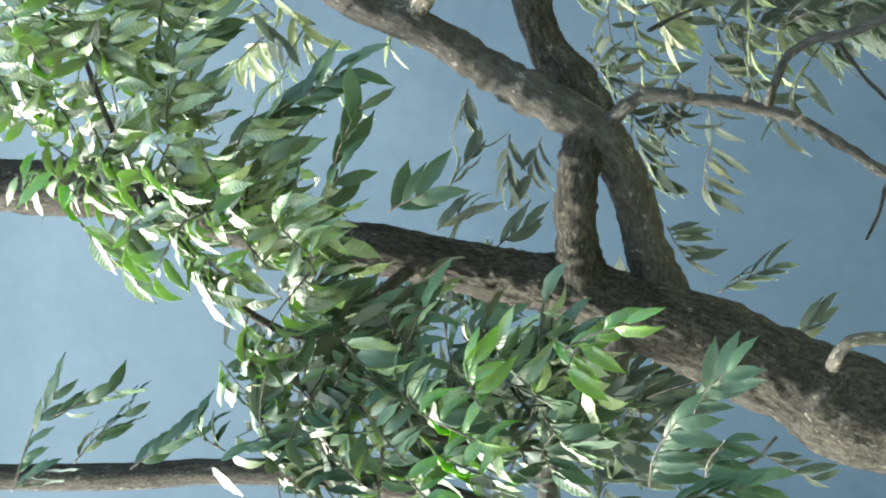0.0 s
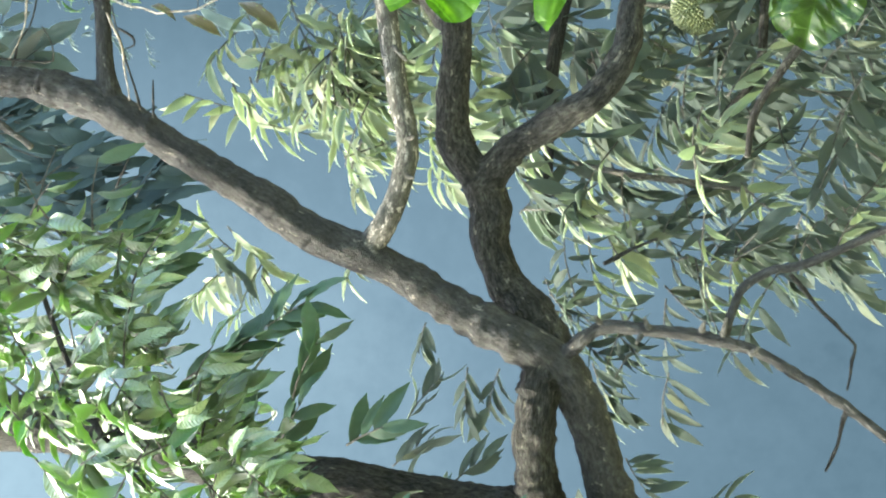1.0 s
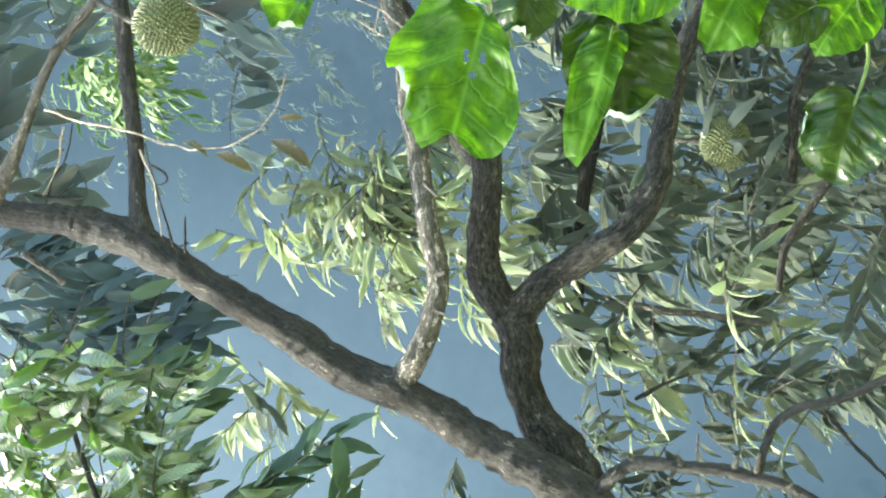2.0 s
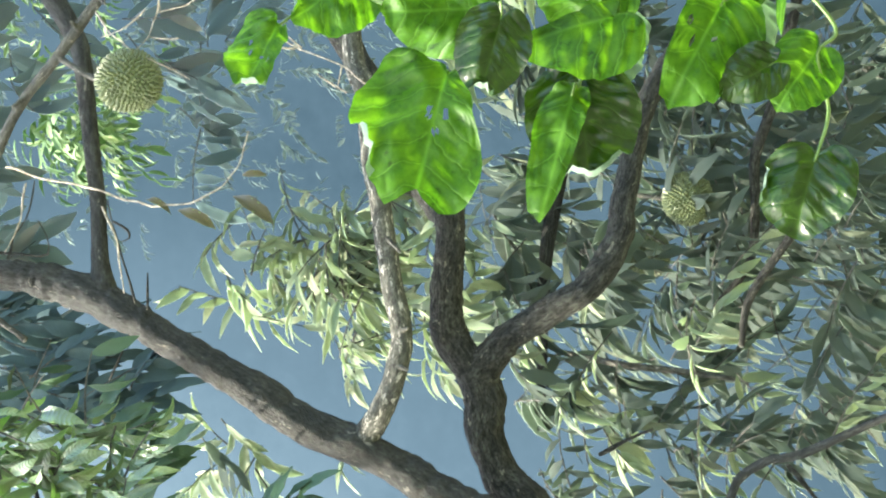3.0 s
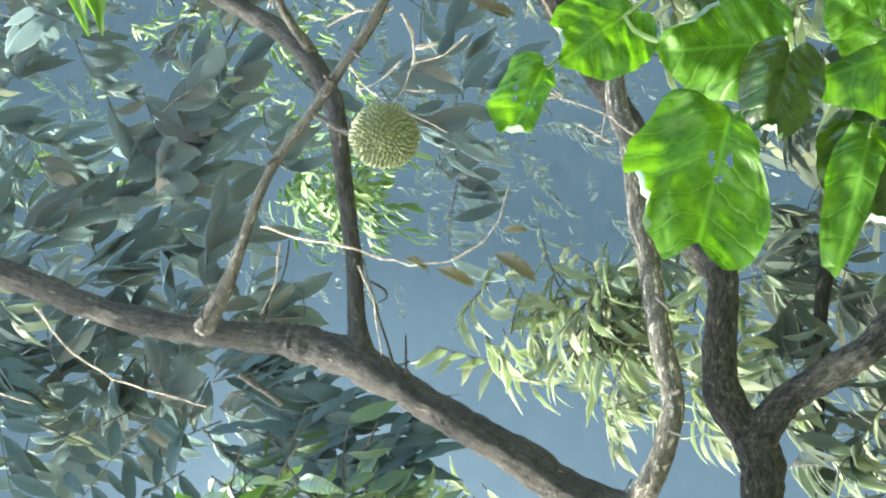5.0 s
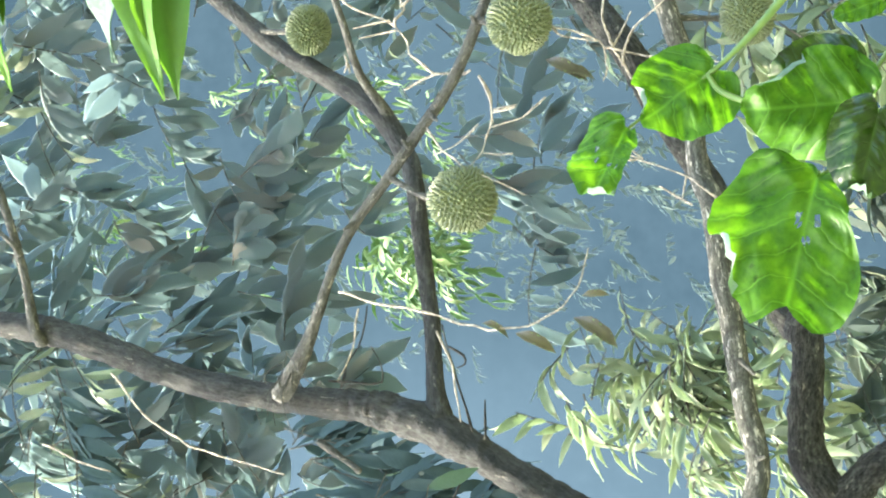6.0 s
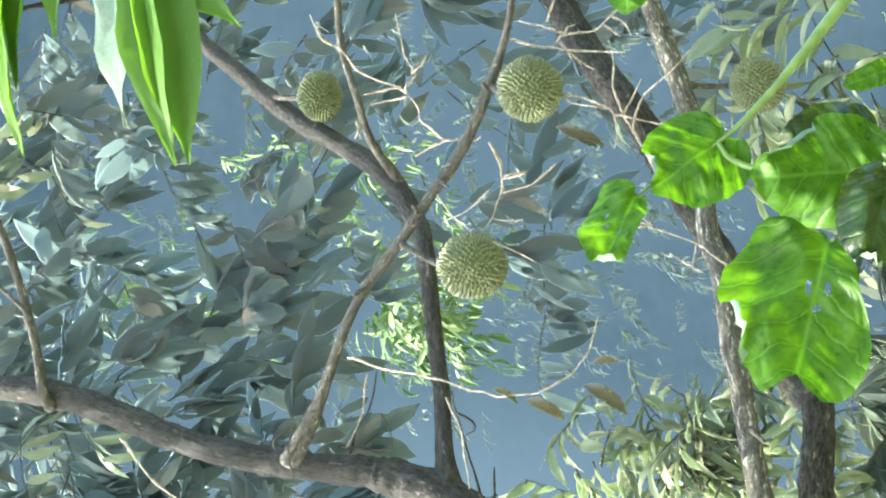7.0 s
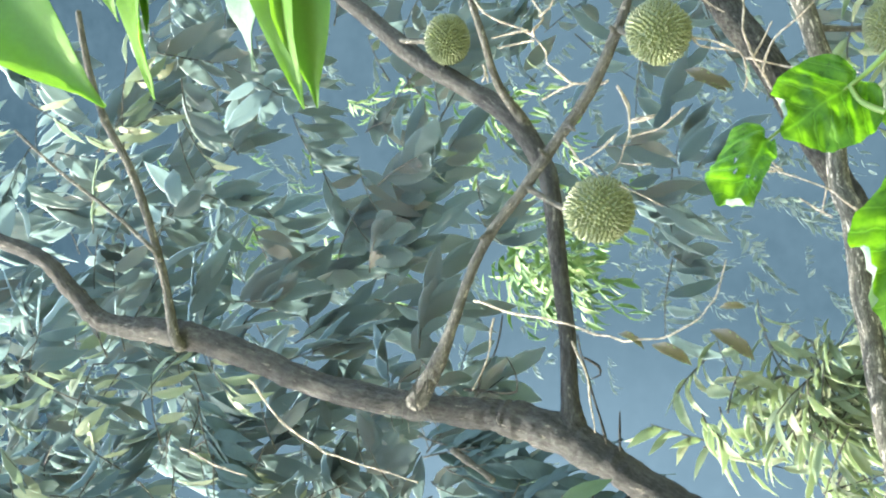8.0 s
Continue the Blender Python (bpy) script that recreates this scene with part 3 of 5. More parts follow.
limb("branch", [((-1.60, 5.45, 2.49), 0.05), ((-1.73, 5.40, 2.53), 0.04), ((-1.83, 5.35, 2.58), 0.034), ((-1.90, 5.30, 2.64), 0.036), ((-1.98, 5.30, 2.68), 0.033), ((-2.10, 5.30, 2.67), 0.03)], tree, SMOOTH_BARK, 12, 6, 0.15)
limb("limb", [((-2.41, 5.70, 5.37), 0.045), ((-2.35, 5.70, 4.70), 0.046), ((-2.30, 5.70, 4.23), 0.047), ((-2.24, 5.70, 3.82), 0.045), ((-2.25, 5.75, 3.28), 0.05), ((-2.47, 5.80, 2.53), 0.06), ((-2.67, 5.80, 1.79), 0.07)], tree, BARK, 14, 6, 0.08, "slim upright limb behind the leaves")
limb("branch", [((0.02, 5.47, 5.36), 0.024), ((0.06, 5.43, 5.36), 0.018), ((0.23, 5.42, 5.39), 0.015), ((0.44, 5.42, 5.46), 0.0145), ((0.62, 5.42, 5.54), 0.014), ((0.76, 5.42, 5.63), 0.0135), ((0.93, 5.42, 5.70), 0.012), ((1.14, 5.42, 5.75), 0.01)], tree, TWIG, 12, 8, 0.14)
limb("branch", [((0.30, 5.41, 5.40), 0.011), ((0.35, 5.38, 5.43), 0.008), ((0.47, 5.38, 5.59), 0.0072), ((0.61, 5.38, 5.80), 0.006), ((0.75, 5.38, 5.98), 0.005)], tree, TWIG, 8, 6, 0.12)
limb("branch", [((1.11, 6.90, 1.90), 0.024), ((0.48, 6.90, 2.03), 0.02), ((0.22, 6.90, 2.11), 0.02), ((0.04, 6.90, 2.11), 0.018), ((-0.16, 6.90, 2.13), 0.015), ((-0.32, 6.90, 2.25), 0.012)], tree, BARK, 8, 5, 0.1)
limb("branch", [((0.00, 6.20, 1.90), 0.016), ((-0.12, 6.20, 1.99), 0.015), ((-0.27, 6.20, 2.08), 0.014), ((-0.41, 6.20, 2.10), 0.01)], tree, BARK, 8, 5, 0.1)

limb("branch", [((-1.43, 5.45, 3.14), 0.02), ((-1.54, 5.05, 3.31), 0.015), ((-1.41, 4.80, 3.44), 0.012), ((-1.25, 4.74, 3.57), 0.011), ((-1.07, 4.78, 3.74), 0.01), ((-0.83, 4.85, 3.88), 0.008), ((-0.62, 4.90, 3.98), 0.006)], tree, SMOOTH_BARK, 8, 5, 0.12, "thin leafy branch")
limb("branch", [((-1.89, 5.30, 2.63), 0.018), ((-1.82, 4.98, 2.79), 0.013), ((-1.72, 4.88, 3.03), 0.011), ((-1.65, 4.88, 3.29), 0.009), ((-1.54, 4.88, 3.46), 0.006)], tree, SMOOTH_BARK, 8, 5, 0.12, "thin leafy branch")
TWIGS_A = [
    [(0.74, 5.30, 3.76), (0.67, 5.30, 3.73), (0.61, 5.30, 3.73), (0.53, 5.30, 3.76), (0.49, 5.30, 3.80)],
    [(0.67, 5.28, 3.56), (0.62, 5.30, 3.64), (0.60, 5.30, 3.73)],
    [(0.65, 5.28, 3.65), (0.64, 5.30, 3.73)],
    [(0.61, 5.30, 3.77), (0.55, 5.30, 3.85), (0.53, 5.30, 3.91)],
    [(0.61, 5.33, 3.94), (0.54, 5.30, 3.88), (0.49, 5.28, 3.81), (0.45, 5.27, 3.72), (0.40, 5.27, 3.62)],
    [(0.52, 5.28, 3.66), (0.53, 5.30, 3.76)],
]
for pts in TWIGS_A:
    twig(pts, fruiting, 0.0034, 0.0018)
TWIGS_B = [
    [(0.15, 5.33, 4.23), (0.11, 5.30, 4.08), (0.08, 5.30, 3.92), (0.03, 5.30, 3.75), (0.04, 5.30, 3.63), (0.09, 5.30, 3.53), (0.15, 5.30, 3.48), (0.25, 5.30, 3.45)],
    [(-0.08, 5.30, 4.99), (-0.21, 5.30, 4.87), (-0.30, 5.30, 4.72), (-0.34, 5.30, 4.56), (-0.38, 5.30, 4.40)],
    [(-0.29, 5.20, 5.17), (-0.34, 5.20, 5.05), (-0.37, 5.20, 4.93)],
    [(-0.30, 5.60, 4.44), (-0.35, 5.60, 4.36), (-0.39, 5.60, 4.31)],
]
for pts in TWIGS_B:
    twig(pts, tree, 0.0036, 0.0024)


def flat_twigs(y, lines, parent, r0, r1):
    """Dead twigs from (x, z) points that spread about one depth."""
    for pts in lines:
        deep = [y + (random.uniform(-0.025, 0.025) if 0 < i < len(pts) - 1 else 0.0) for i in range(len(pts))]
        twig([(x, d, z) for (x, z), d in zip(pts, deep)], parent, r0, r1)


FORK_TWIGS = [
    [(0.773, 3.817), (0.768, 3.848), (0.770, 3.923), (0.792, 3.947), (0.835, 4.001), (0.874, 4.018), (0.918, 4.049)],
    [(0.918, 4.049), (0.933, 4.071), (0.968, 4.153), (0.999, 4.204), (1.047, 4.245), (1.091, 4.307), (1.128, 4.330), (1.179, 4.364)],
    [(1.085, 4.299), (1.107, 4.319), (1.143, 4.338)],
    [(0.770, 3.923), (0.755, 3.977), (0.730, 4.023)],
    [(0.906, 4.049), (0.904, 4.111), (0.892, 4.166)],
    [(0.918, 4.049), (0.934, 4.039), (0.967, 4.022), (1.031, 4.061), (1.078, 4.060), (1.155, 4.081)],
    [(0.976, 4.030), (0.996, 4.001), (1.024, 3.984)],
    [(0.938, 4.068), (0.932, 4.120), (0.923, 4.184)],
    [(0.846, 4.213), (0.817, 4.200), (0.794, 4.217)],
    [(0.817, 4.200), (0.793, 4.198)],
]
ARCH_TWIGS = [
    [(1.053, 3.727), (1.021, 3.648), (1.018, 3.597), (1.042, 3.564), (1.053, 3.462), (1.085, 3.411), (1.126, 3.369), (1.19, 3.33)],
    [(1.025, 3.572), (0.983, 3.530), (0.941, 3.469)],
    [(1.050, 3.554), (1.078, 3.622), (1.102, 3.699)],
    [(1.050, 3.554), (1.065, 3.546), (1.074, 3.524)],
    [(1.085, 3.411), (1.063, 3.379), (1.028, 3.360)],
    [(1.063, 3.437), (1.027, 3.391)],
    [(1.090, 3.607), (1.165, 3.578)],
    [(1.015, 3.597), (0.997, 3.538), (0.991, 3.463), (0.983, 3.380)],
    [(0.755, 3.789), (0.701, 3.762), (0.659, 3.754), (0.603, 3.745)],
    [(0.656, 3.744), (0.660, 3.706), (0.667, 3.675)],
]
CROSS_TWIGS = [
    [(0.900, 3.607), (0.880, 3.574), (0.865, 3.508), (0.831, 3.433), (0.810, 3.417), (0.805, 3.392), (0.783, 3.311), (0.773, 3.246), (0.760, 3.174), (0.745, 3.088)],
    [(0.904, 3.582), (0.876, 3.561), (0.849, 3.533), (0.828, 3.433)],
    [(0.803, 3.385), (0.881, 3.409), (0.949, 3.412), (1.023, 3.427)],
    [(0.812, 3.385), (0.858, 3.366), (0.903, 3.333)],
    [(0.801, 3.385), (0.755, 3.360), (0.709, 3.336), (0.665, 3.297), (0.60, 3.26)],
    [(0.755, 3.360), (0.802, 3.351), (0.859, 3.325), (0.909, 3.252), (0.974, 3.190)],
    [(0.731, 3.344), (0.681, 3.313), (0.654, 3.305)],
    [(0.810, 3.413), (0.750, 3.406), (0.716, 3.417)],
]
STUB_TWIGS = [
    [(0.495, 3.341), (0.497, 3.382), (0.504, 3.431)],
    [(0.498, 3.333), (0.520, 3.376)],
    [(0.497, 3.321), (0.535, 3.368)],
    [(0.360, 3.081), (0.403, 3.142), (0.442, 3.197), (0.473, 3.269), (0.495, 3.335)],
    [(0.368, 3.081), (0.404, 3.041), (0.433, 3.010)],
    [(0.442, 3.197), (0.381, 3.210)],
    [(0.364, 3.183), (0.389, 3.230), (0.419, 3.273)],
    [(0.03, 3.95), (-0.08, 3.90), (-0.23, 3.88)],
    [(0.10, 4.20), (-0.01, 4.23), (-0.11, 4.27)],
]
flat_twigs(5.36, FORK_TWIGS, fruiting, 0.0042, 0.002)
flat_twigs(5.36, ARCH_TWIGS, fruiting, 0.0046, 0.002)
flat_twigs(5.36, CROSS_TWIGS, tree, 0.004, 0.0018)
flat_twigs(5.40, STUB_TWIGS, tree, 0.0036, 0.0018)
TWIGS_E = [
    [(-0.71, 5.60, 1.92), (-0.79, 5.60, 1.85), (-0.87, 5.60, 1.77), (-0.91, 5.60, 1.73), (-1.04, 5.60, 1.75)],
    [(-0.71, 5.70, 2.48), (-0.67, 5.70, 2.41), (-0.63, 5.70, 2.32)],
    [(-1.93, 5.30, 2.14), (-1.88, 5.30, 2.06), (-1.81, 5.30, 2.01)],
    [(-1.06, 5.42, 1.74), (-1.13, 5.45, 1.76), (-1.21, 5.48, 1.78), (-1.26, 5.50, 1.80)],
]
for pts in TWIGS_E:
    twig(pts, tree, 0.0075, 0.004, BARK)
TWIGS_F = [
    [(-0.26, 5.44, 3.86), (-0.19, 5.44, 3.88), (-0.10, 5.44, 3.91), (0.0, 5.44, 3.94), (0.05, 5.44, 3.95)],
    [(-0.015, 5.44, 3.93), (-0.04, 5.44, 3.885), (-0.065, 5.44, 3.88), (-0.076, 5.44, 3.906)],
    [(-0.13, 5.44, 4.28), (-0.06, 5.44, 4.26), (-0.01, 5.44, 4.22), (0.05, 5.44, 4.20), (0.11, 5.44, 4.19)],
    [(-0.11, 5.44, 4.32), (-0.12, 5.44, 4.20), (-0.115, 5.44, 4.145), (-0.06, 5.44, 4.15), (-0.01, 5.44, 4.18)],
    [(-0.50, 5.5, 3.97), (-0.42, 5.5, 3.93), (-0.33, 5.5, 3.89)],
    [(-0.28, 5.44, 3.82), (-0.17, 5.44, 3.82)],
]
for pts in TWIGS_F:
    twig(pts, tree, 0.0042, 0.0022, BARK)
twig([(-0.30, 5.60, 4.44), (-0.35, 5.60, 4.36), (-0.39, 5.60, 4.30)], tree, 0.011, 0.009, TWIG)
# short broken spurs on the wood
SPURS = [
    (scaly, (-0.84, 5.38, 2.44), (-0.82, 5.36, 2.45)), (scaly, (-0.85, 5.38, 2.30), (-0.82, 5.36, 2.31)), (scaly, (-0.85, 5.38, 2.15), (-0.82, 5.36, 2.14)), (scaly, (-0.86, 5.38, 2.09), (-0.81, 5.36, 2.08)), (scaly, (-0.87, 5.37, 2.32), (-0.89, 5.35, 2.33)), (scaly, (-0.91, 5.37, 2.01), (-0.89, 5.36, 1.99)),
    (upright, (-0.33, 5.40, 3.02), (-0.32, 5.37, 2.99)), (upright, (-0.43, 5.40, 3.03), (-0.44, 5.37, 2.99)), (upright, (-0.06, 5.40, 3.06), (-0.10, 5.36, 3.01)),
    (fruiting, (0.90, 5.34, 3.78), (0.92, 5.31, 3.79)), (fruiting, (0.56, 5.34, 4.00), (0.58, 5.31, 4.01)), (fruiting, (0.35, 5.34, 4.18), (0.33, 5.31, 4.20)), (fruiting, (0.65, 5.34, 3.93), (0.63, 5.31, 3.90)),
]
for on, a, b in SPURS:
    a, b = Vector(a), Vector(b)
    limb("spur", [(a, 0.01), (a * 0.5 + b * 0.5, 0.0075), (b, 0.005)], on, TWIG, 7, 3, 0.2)
# hanging root strands at the foot of the fruiting branch
for k in range(9):
    a = Vector((-0.07, 5.36, 4.41)) + Vector((random.uniform(-0.05, 0.05), random.uniform(-0.02, 0.02), random.uniform(-0.04, 0.04)))
    b = a + Vector((-random.uniform(0.05, 0.2), -0.02, random.uniform(-0.12, 0.06)))
    twig([a, (a + b) / 2 + Vector((0.0, -0.03, random.uniform(-0.03, 0.03))), b], fruiting, 0.0024, 0.0012, TWIG, name="root")

def canopy(store, corner_a, corner_b, depth, count, size, hang, rng, per=7, face=(-0.5, -0.35, 0.8), loose=0.6, span=0.28):
    """Random leafy sprigs in a box between two corners, depth metres deep."""
    a, b = Vector(corner_a), Vector(corner_b)
    tw = []
    for _ in range(count):
        p = Vector((rng.uniform(a.x, b.x), a.y + rng.uniform(0, depth), rng.uniform(a.z, b.z)))
        d = Vector((rng.uniform(-1, 1), rng.uniform(-0.6, 0.6), rng.uniform(-0.8, 0.5))).normalized() * span * rng.uniform(0.6, 1.3)
        h = Vector(hang) + Vector([rng.gauss(0, 0.25) for _ in range(3)])
        poses, pts = spray(rng, p, p + d, per, size, h, face, loose=loose)
        store.extend(poses)
        tw.append(pts)
    return tw


# ---- leaves of the durian tree ----
rng = random.Random(7)
near, shade, fresh, lines = [], [], [], []
RT, RU, DN, RD = (0.15, 0, -1), (0.75, 0, -0.75), (-1, 0, -0.1), (-0.7, 0, -0.7)


def add(store, rows, size, face=(-0.4, -0.5, 0.65), loose=0.6):
    for a, b, count, hang in rows:
        poses, pts = spray(rng, a, b, count, size, hang, face, loose=loose)
        store.extend(poses)
        lines.append(pts)


add(near, [
    ((-0.99, 4.85, 3.92), (-0.62, 4.75, 4.06), 14, RD), ((-1.00, 4.85, 3.79), (-0.64, 4.75, 3.79), 14, RD), ((-1.04, 4.85, 3.67), (-0.70, 4.80, 3.62), 12, RT), ((-1.10, 4.85, 3.84), (-1.04, 4.75, 4.03), 11, DN),
    ((-1.03, 4.75, 3.89), (-0.86, 4.70, 4.06), 11, RD), ((-1.10, 4.75, 3.70), (-1.23, 4.70, 3.74), 8, RD), ((-1.24, 4.75, 3.58), (-1.34, 4.70, 3.50), 9, RD), ((-1.21, 4.75, 3.47), (-1.02, 4.70, 3.62), 12, RT),
    ((-1.27, 4.75, 3.35), (-1.06, 4.70, 3.49), 11, RT), ((-1.24, 4.75, 3.21), (-1.11, 4.70, 3.33), 11, RT), ((-0.71, 4.75, 3.96), (-0.48, 4.75, 4.00), 9, RD), ((-1.32, 4.75, 3.44), (-1.22, 4.70, 3.55), 9, RD),
], 0.138)
add(shade, [
    ((-1.06, 5.30, 3.68), (-0.97, 5.30, 3.53), 8, RT), ((-1.02, 5.30, 3.71), (-0.88, 5.30, 3.84), 9, RT), ((-1.01, 5.30, 3.57), (-0.80, 5.30, 3.29), 13, RU), ((-1.10, 5.20, 3.31), (-0.89, 5.15, 3.21), 6, RU),
    ((-1.27, 5.20, 3.36), (-1.07, 5.15, 3.26), 5, RU), ((-1.20, 5.20, 3.14), (-1.13, 5.15, 3.02), 6, RU), ((-0.72, 5.30, 3.78), (-0.59, 5.30, 3.92), 8, RT), ((-0.84, 5.30, 3.80), (-0.69, 5.30, 3.74), 8, RU), ((-1.15, 5.20, 3.60), (-1.03, 5.20, 3.43), 5, RU),
], 0.17, (0.45, -0.8, 0.1), 0.5)
low = []
add(low, [
    ((-1.74, 4.85, 3.38), (-1.58, 4.85, 3.53), 11, RD), ((-1.85, 4.85, 3.31), (-1.68, 4.85, 3.46), 11, RT), ((-1.69, 4.85, 3.25), (-1.51, 4.85, 3.39), 12, RT), ((-1.77, 5.20, 3.26), (-1.55, 5.20, 3.36), 12, RU),
    ((-1.87, 4.75, 3.08), (-1.72, 4.75, 3.21), 11, RT), ((-1.79, 4.75, 2.96), (-1.64, 4.75, 3.08), 12, RT), ((-1.69, 4.75, 2.86), (-1.57, 4.75, 2.99), 11, RU), ((-1.58, 4.75, 2.58), (-1.45, 4.75, 2.71), 11, RT),
    ((-1.93, 4.75, 3.22), (-1.80, 4.75, 3.38), 11, RT),
], 0.134)
add(shade, [
    ((-1.75, 5.78, 3.18), (-1.58, 5.78, 3.29), 12, RU), ((-1.66, 5.78, 3.00), (-1.53, 5.78, 3.14), 12, RU), ((-1.76, 5.88, 3.39), (-1.59, 5.88, 3.54), 11, RU), ((-1.65, 5.78, 2.86), (-1.56, 5.78, 3.00), 9, RU), ((-1.93, 5.88, 3.21), (-1.76, 5.88, 3.39), 11, RU), ((-1.94, 5.88, 2.91), (-1.77, 5.88, 3.06), 11, RU),
    ((-2.13, 5.88, 2.98), (-2.00, 5.88, 3.21), 11, RU), ((-1.94, 5.15, 2.35), (-1.64, 4.85, 2.24), 12, RT), ((-1.92, 5.15, 2.19), (-1.68, 4.85, 2.11), 11, RT), ((-1.87, 4.85, 2.26), (-1.80, 4.85, 2.03), 10, RT), ((-1.71, 5.15, 2.23), (-1.49, 4.85, 2.11), 9, RU),
], 0.155, (0.45, -0.8, 0.15), 0.55)
add(shade, [
    ((-2.15, 5.20, 4.37), (-1.82, 5.20, 4.21), 9, RU), ((-1.93, 5.20, 4.24), (-1.82, 5.20, 4.02), 8, RT), ((-2.11, 5.30, 4.02), (-1.98, 5.30, 3.83), 8, RU), ((-2.09, 5.25, 4.19), (-1.89, 5.25, 3.99), 9, RU), ((-2.04, 4.85, 4.20), (-1.96, 4.85, 4.09), 6, RT), ((-2.02, 5.30, 3.70), (-1.96, 5.30, 3.81), 6, RU),
], 0.13, (0.0, -0.9, 0.4), 0.5)
add(fresh, [
    ((-1.58, 4.65, 2.73), (-1.46, 4.65, 2.77), 6, RT), ((-1.70, 4.65, 2.65), (-1.61, 4.65, 2.90), 8, RT), ((-1.78, 4.65, 2.68), (-1.72, 4.65, 2.85), 7, RT), ((-1.42, 4.70, 2.52), (-1.32, 4.65, 2.35), 7, RT), ((-1.40, 4.70, 3.39), (-1.53, 4.70, 3.40), 4, RD), ((-1.86, 4.65, 2.86), (-1.79, 4.65, 2.93), 4, RT),
    ((-1.08, 4.70, 3.99), (-1.05, 4.70, 4.06), 3, RD), ((-0.718, 4.600, 3.923), (-0.587, 4.600, 3.998), 4, RD), ((-1.078, 4.600, 3.824), (-1.006, 4.600, 3.903), 4, DN), ((-1.16, 4.62, 3.42), (-1.05, 4.62, 3.51), 4, RT), ((-1.30, 4.66, 3.40), (-1.22, 4.66, 3.50), 3, RD), ((-0.70, 5.20, 4.18), (-0.57, 5.20, 4.33), 5, RD), ((-1.39, 4.70, 2.47), (-1.48, 4.70, 2.51), 5, RT),
], 0.14, (0, -0.9, 0.5), 0.4)
dusky = []
add(dusky, [
    ((-0.28, 6.0, 5.59), (-0.79, 6.0, 5.53), 11, RT), ((-0.45, 6.0, 4.95), (-0.78, 6.0, 5.28), 11, RT), ((-0.65, 6.0, 4.86), (-0.83, 6.0, 5.14), 11, RT), ((-0.16, 6.0, 5.66), (-0.44, 6.0, 5.57), 11, RT), ((-0.4, 6.0, 4.32), (-0.42, 6.0, 4.48), 11, RT),
    ((-0.39, 6.00, 4.66), (-0.48, 6.00, 4.37), 8, RT), ((-0.50, 6.00, 4.47), (-0.47, 6.00, 4.16), 8, RU), ((-0.61, 6.00, 4.41), (-0.58, 6.00, 4.06), 8, RT), ((-0.50, 6.00, 4.58), (-0.72, 6.00, 4.26), 8, RT), ((-0.69, 6.00, 4.28), (-0.74, 6.00, 4.16), 6, RT),
    ((-0.35, 6.00, 4.75), (-0.31, 6.00, 4.55), 6, RT), ((-0.28, 6.00, 4.77), (-0.35, 6.00, 4.48), 6, RU), ((-0.50, 6.00, 4.79), (-0.69, 6.00, 4.58), 7, RT),
    ((-0.53, 5.80, 4.38), (-0.37, 5.85, 4.16), 7, RT), ((-0.65, 5.80, 4.28), (-0.47, 5.85, 3.99), 8, RT), ((-0.57, 5.80, 4.34), (-0.63, 5.85, 4.11), 7, RT), ((-0.67, 5.80, 4.20), (-0.58, 5.85, 3.95), 7, RT), ((-0.37, 5.80, 4.57), (-0.35, 5.85, 4.35), 6, RT),
    ((-0.48, 5.80, 4.55), (-0.54, 5.85, 4.33), 7, RT), ((-0.63, 5.80, 4.45), (-0.72, 5.85, 4.21), 7, RT), ((-0.56, 5.80, 4.57), (-0.63, 5.85, 4.39), 6, RT), ((-0.56, 5.80, 4.03), (-0.47, 5.85, 3.99), 5, RT),
], 0.19, (0.45, -0.8, 0.1), 0.35)
# sprigs added out of view to throw broken shade on the trunk
for _ in range(10):
    a = Vector((rng.uniform(-3.4, -2.3), rng.uniform(5.25, 5.75), rng.uniform(1.9, 3.3)))
    poses, pts = spray(rng, a, a + Vector((rng.uniform(-0.2, 0.2), rng.uniform(-0.1, 0.1), rng.uniform(0, 0.25))), 10, 0.15, RT, (-0.3, -0.5, 0.7))
    shade.extend(poses)
    lines.append(pts)
# loose sprigs behind, tinted grey-green for mist
behind = []
add(behind, [
    ((-1.44, 6.60, 3.34), (-1.26, 6.60, 3.21), 8, RU), ((-1.59, 6.60, 3.38), (-1.49, 6.60, 3.25), 7, RU), ((-1.58, 6.40, 3.10), (-1.50, 6.40, 3.00), 5, RU), ((-1.74, 6.60, 2.34), (-1.63, 6.60, 2.15), 8, RU), ((-1.91, 6.60, 2.08), (-1.80, 6.60, 1.98), 7, RU),
    ((-2.25, 6.40, 2.14), (-2.33, 6.40, 1.96), 7, RT), ((-1.25, 6.80, 3.15), (-1.44, 6.80, 3.15), 7, DN), ((-1.09, 6.80, 3.31), (-1.18, 6.80, 3.33), 5, DN), ((-0.83, 6.80, 4.16), (-0.97, 6.80, 3.99), 8, DN), ((-1.51, 6.60, 2.53), (-1.63, 6.60, 2.45), 7, RU), ((-1.25, 6.80, 3.03), (-1.40, 6.80, 3.07), 6, DN),
], 0.14, (0, -0.8, 0.4), 0.5)

lines += canopy(behind, (-1.79, 6.00, 3.90), (-2.41, 6.00, 3.15), 0.5, 30, 0.17, RU, rng, 7, (0.2, -0.6, 0.5), 0.5)
lines += canopy(behind, (-1.79, 6.00, 3.23), (-2.34, 6.00, 2.51), 0.5, 30, 0.17, RU, rng, 7, (0.2, -0.6, 0.5), 0.5)
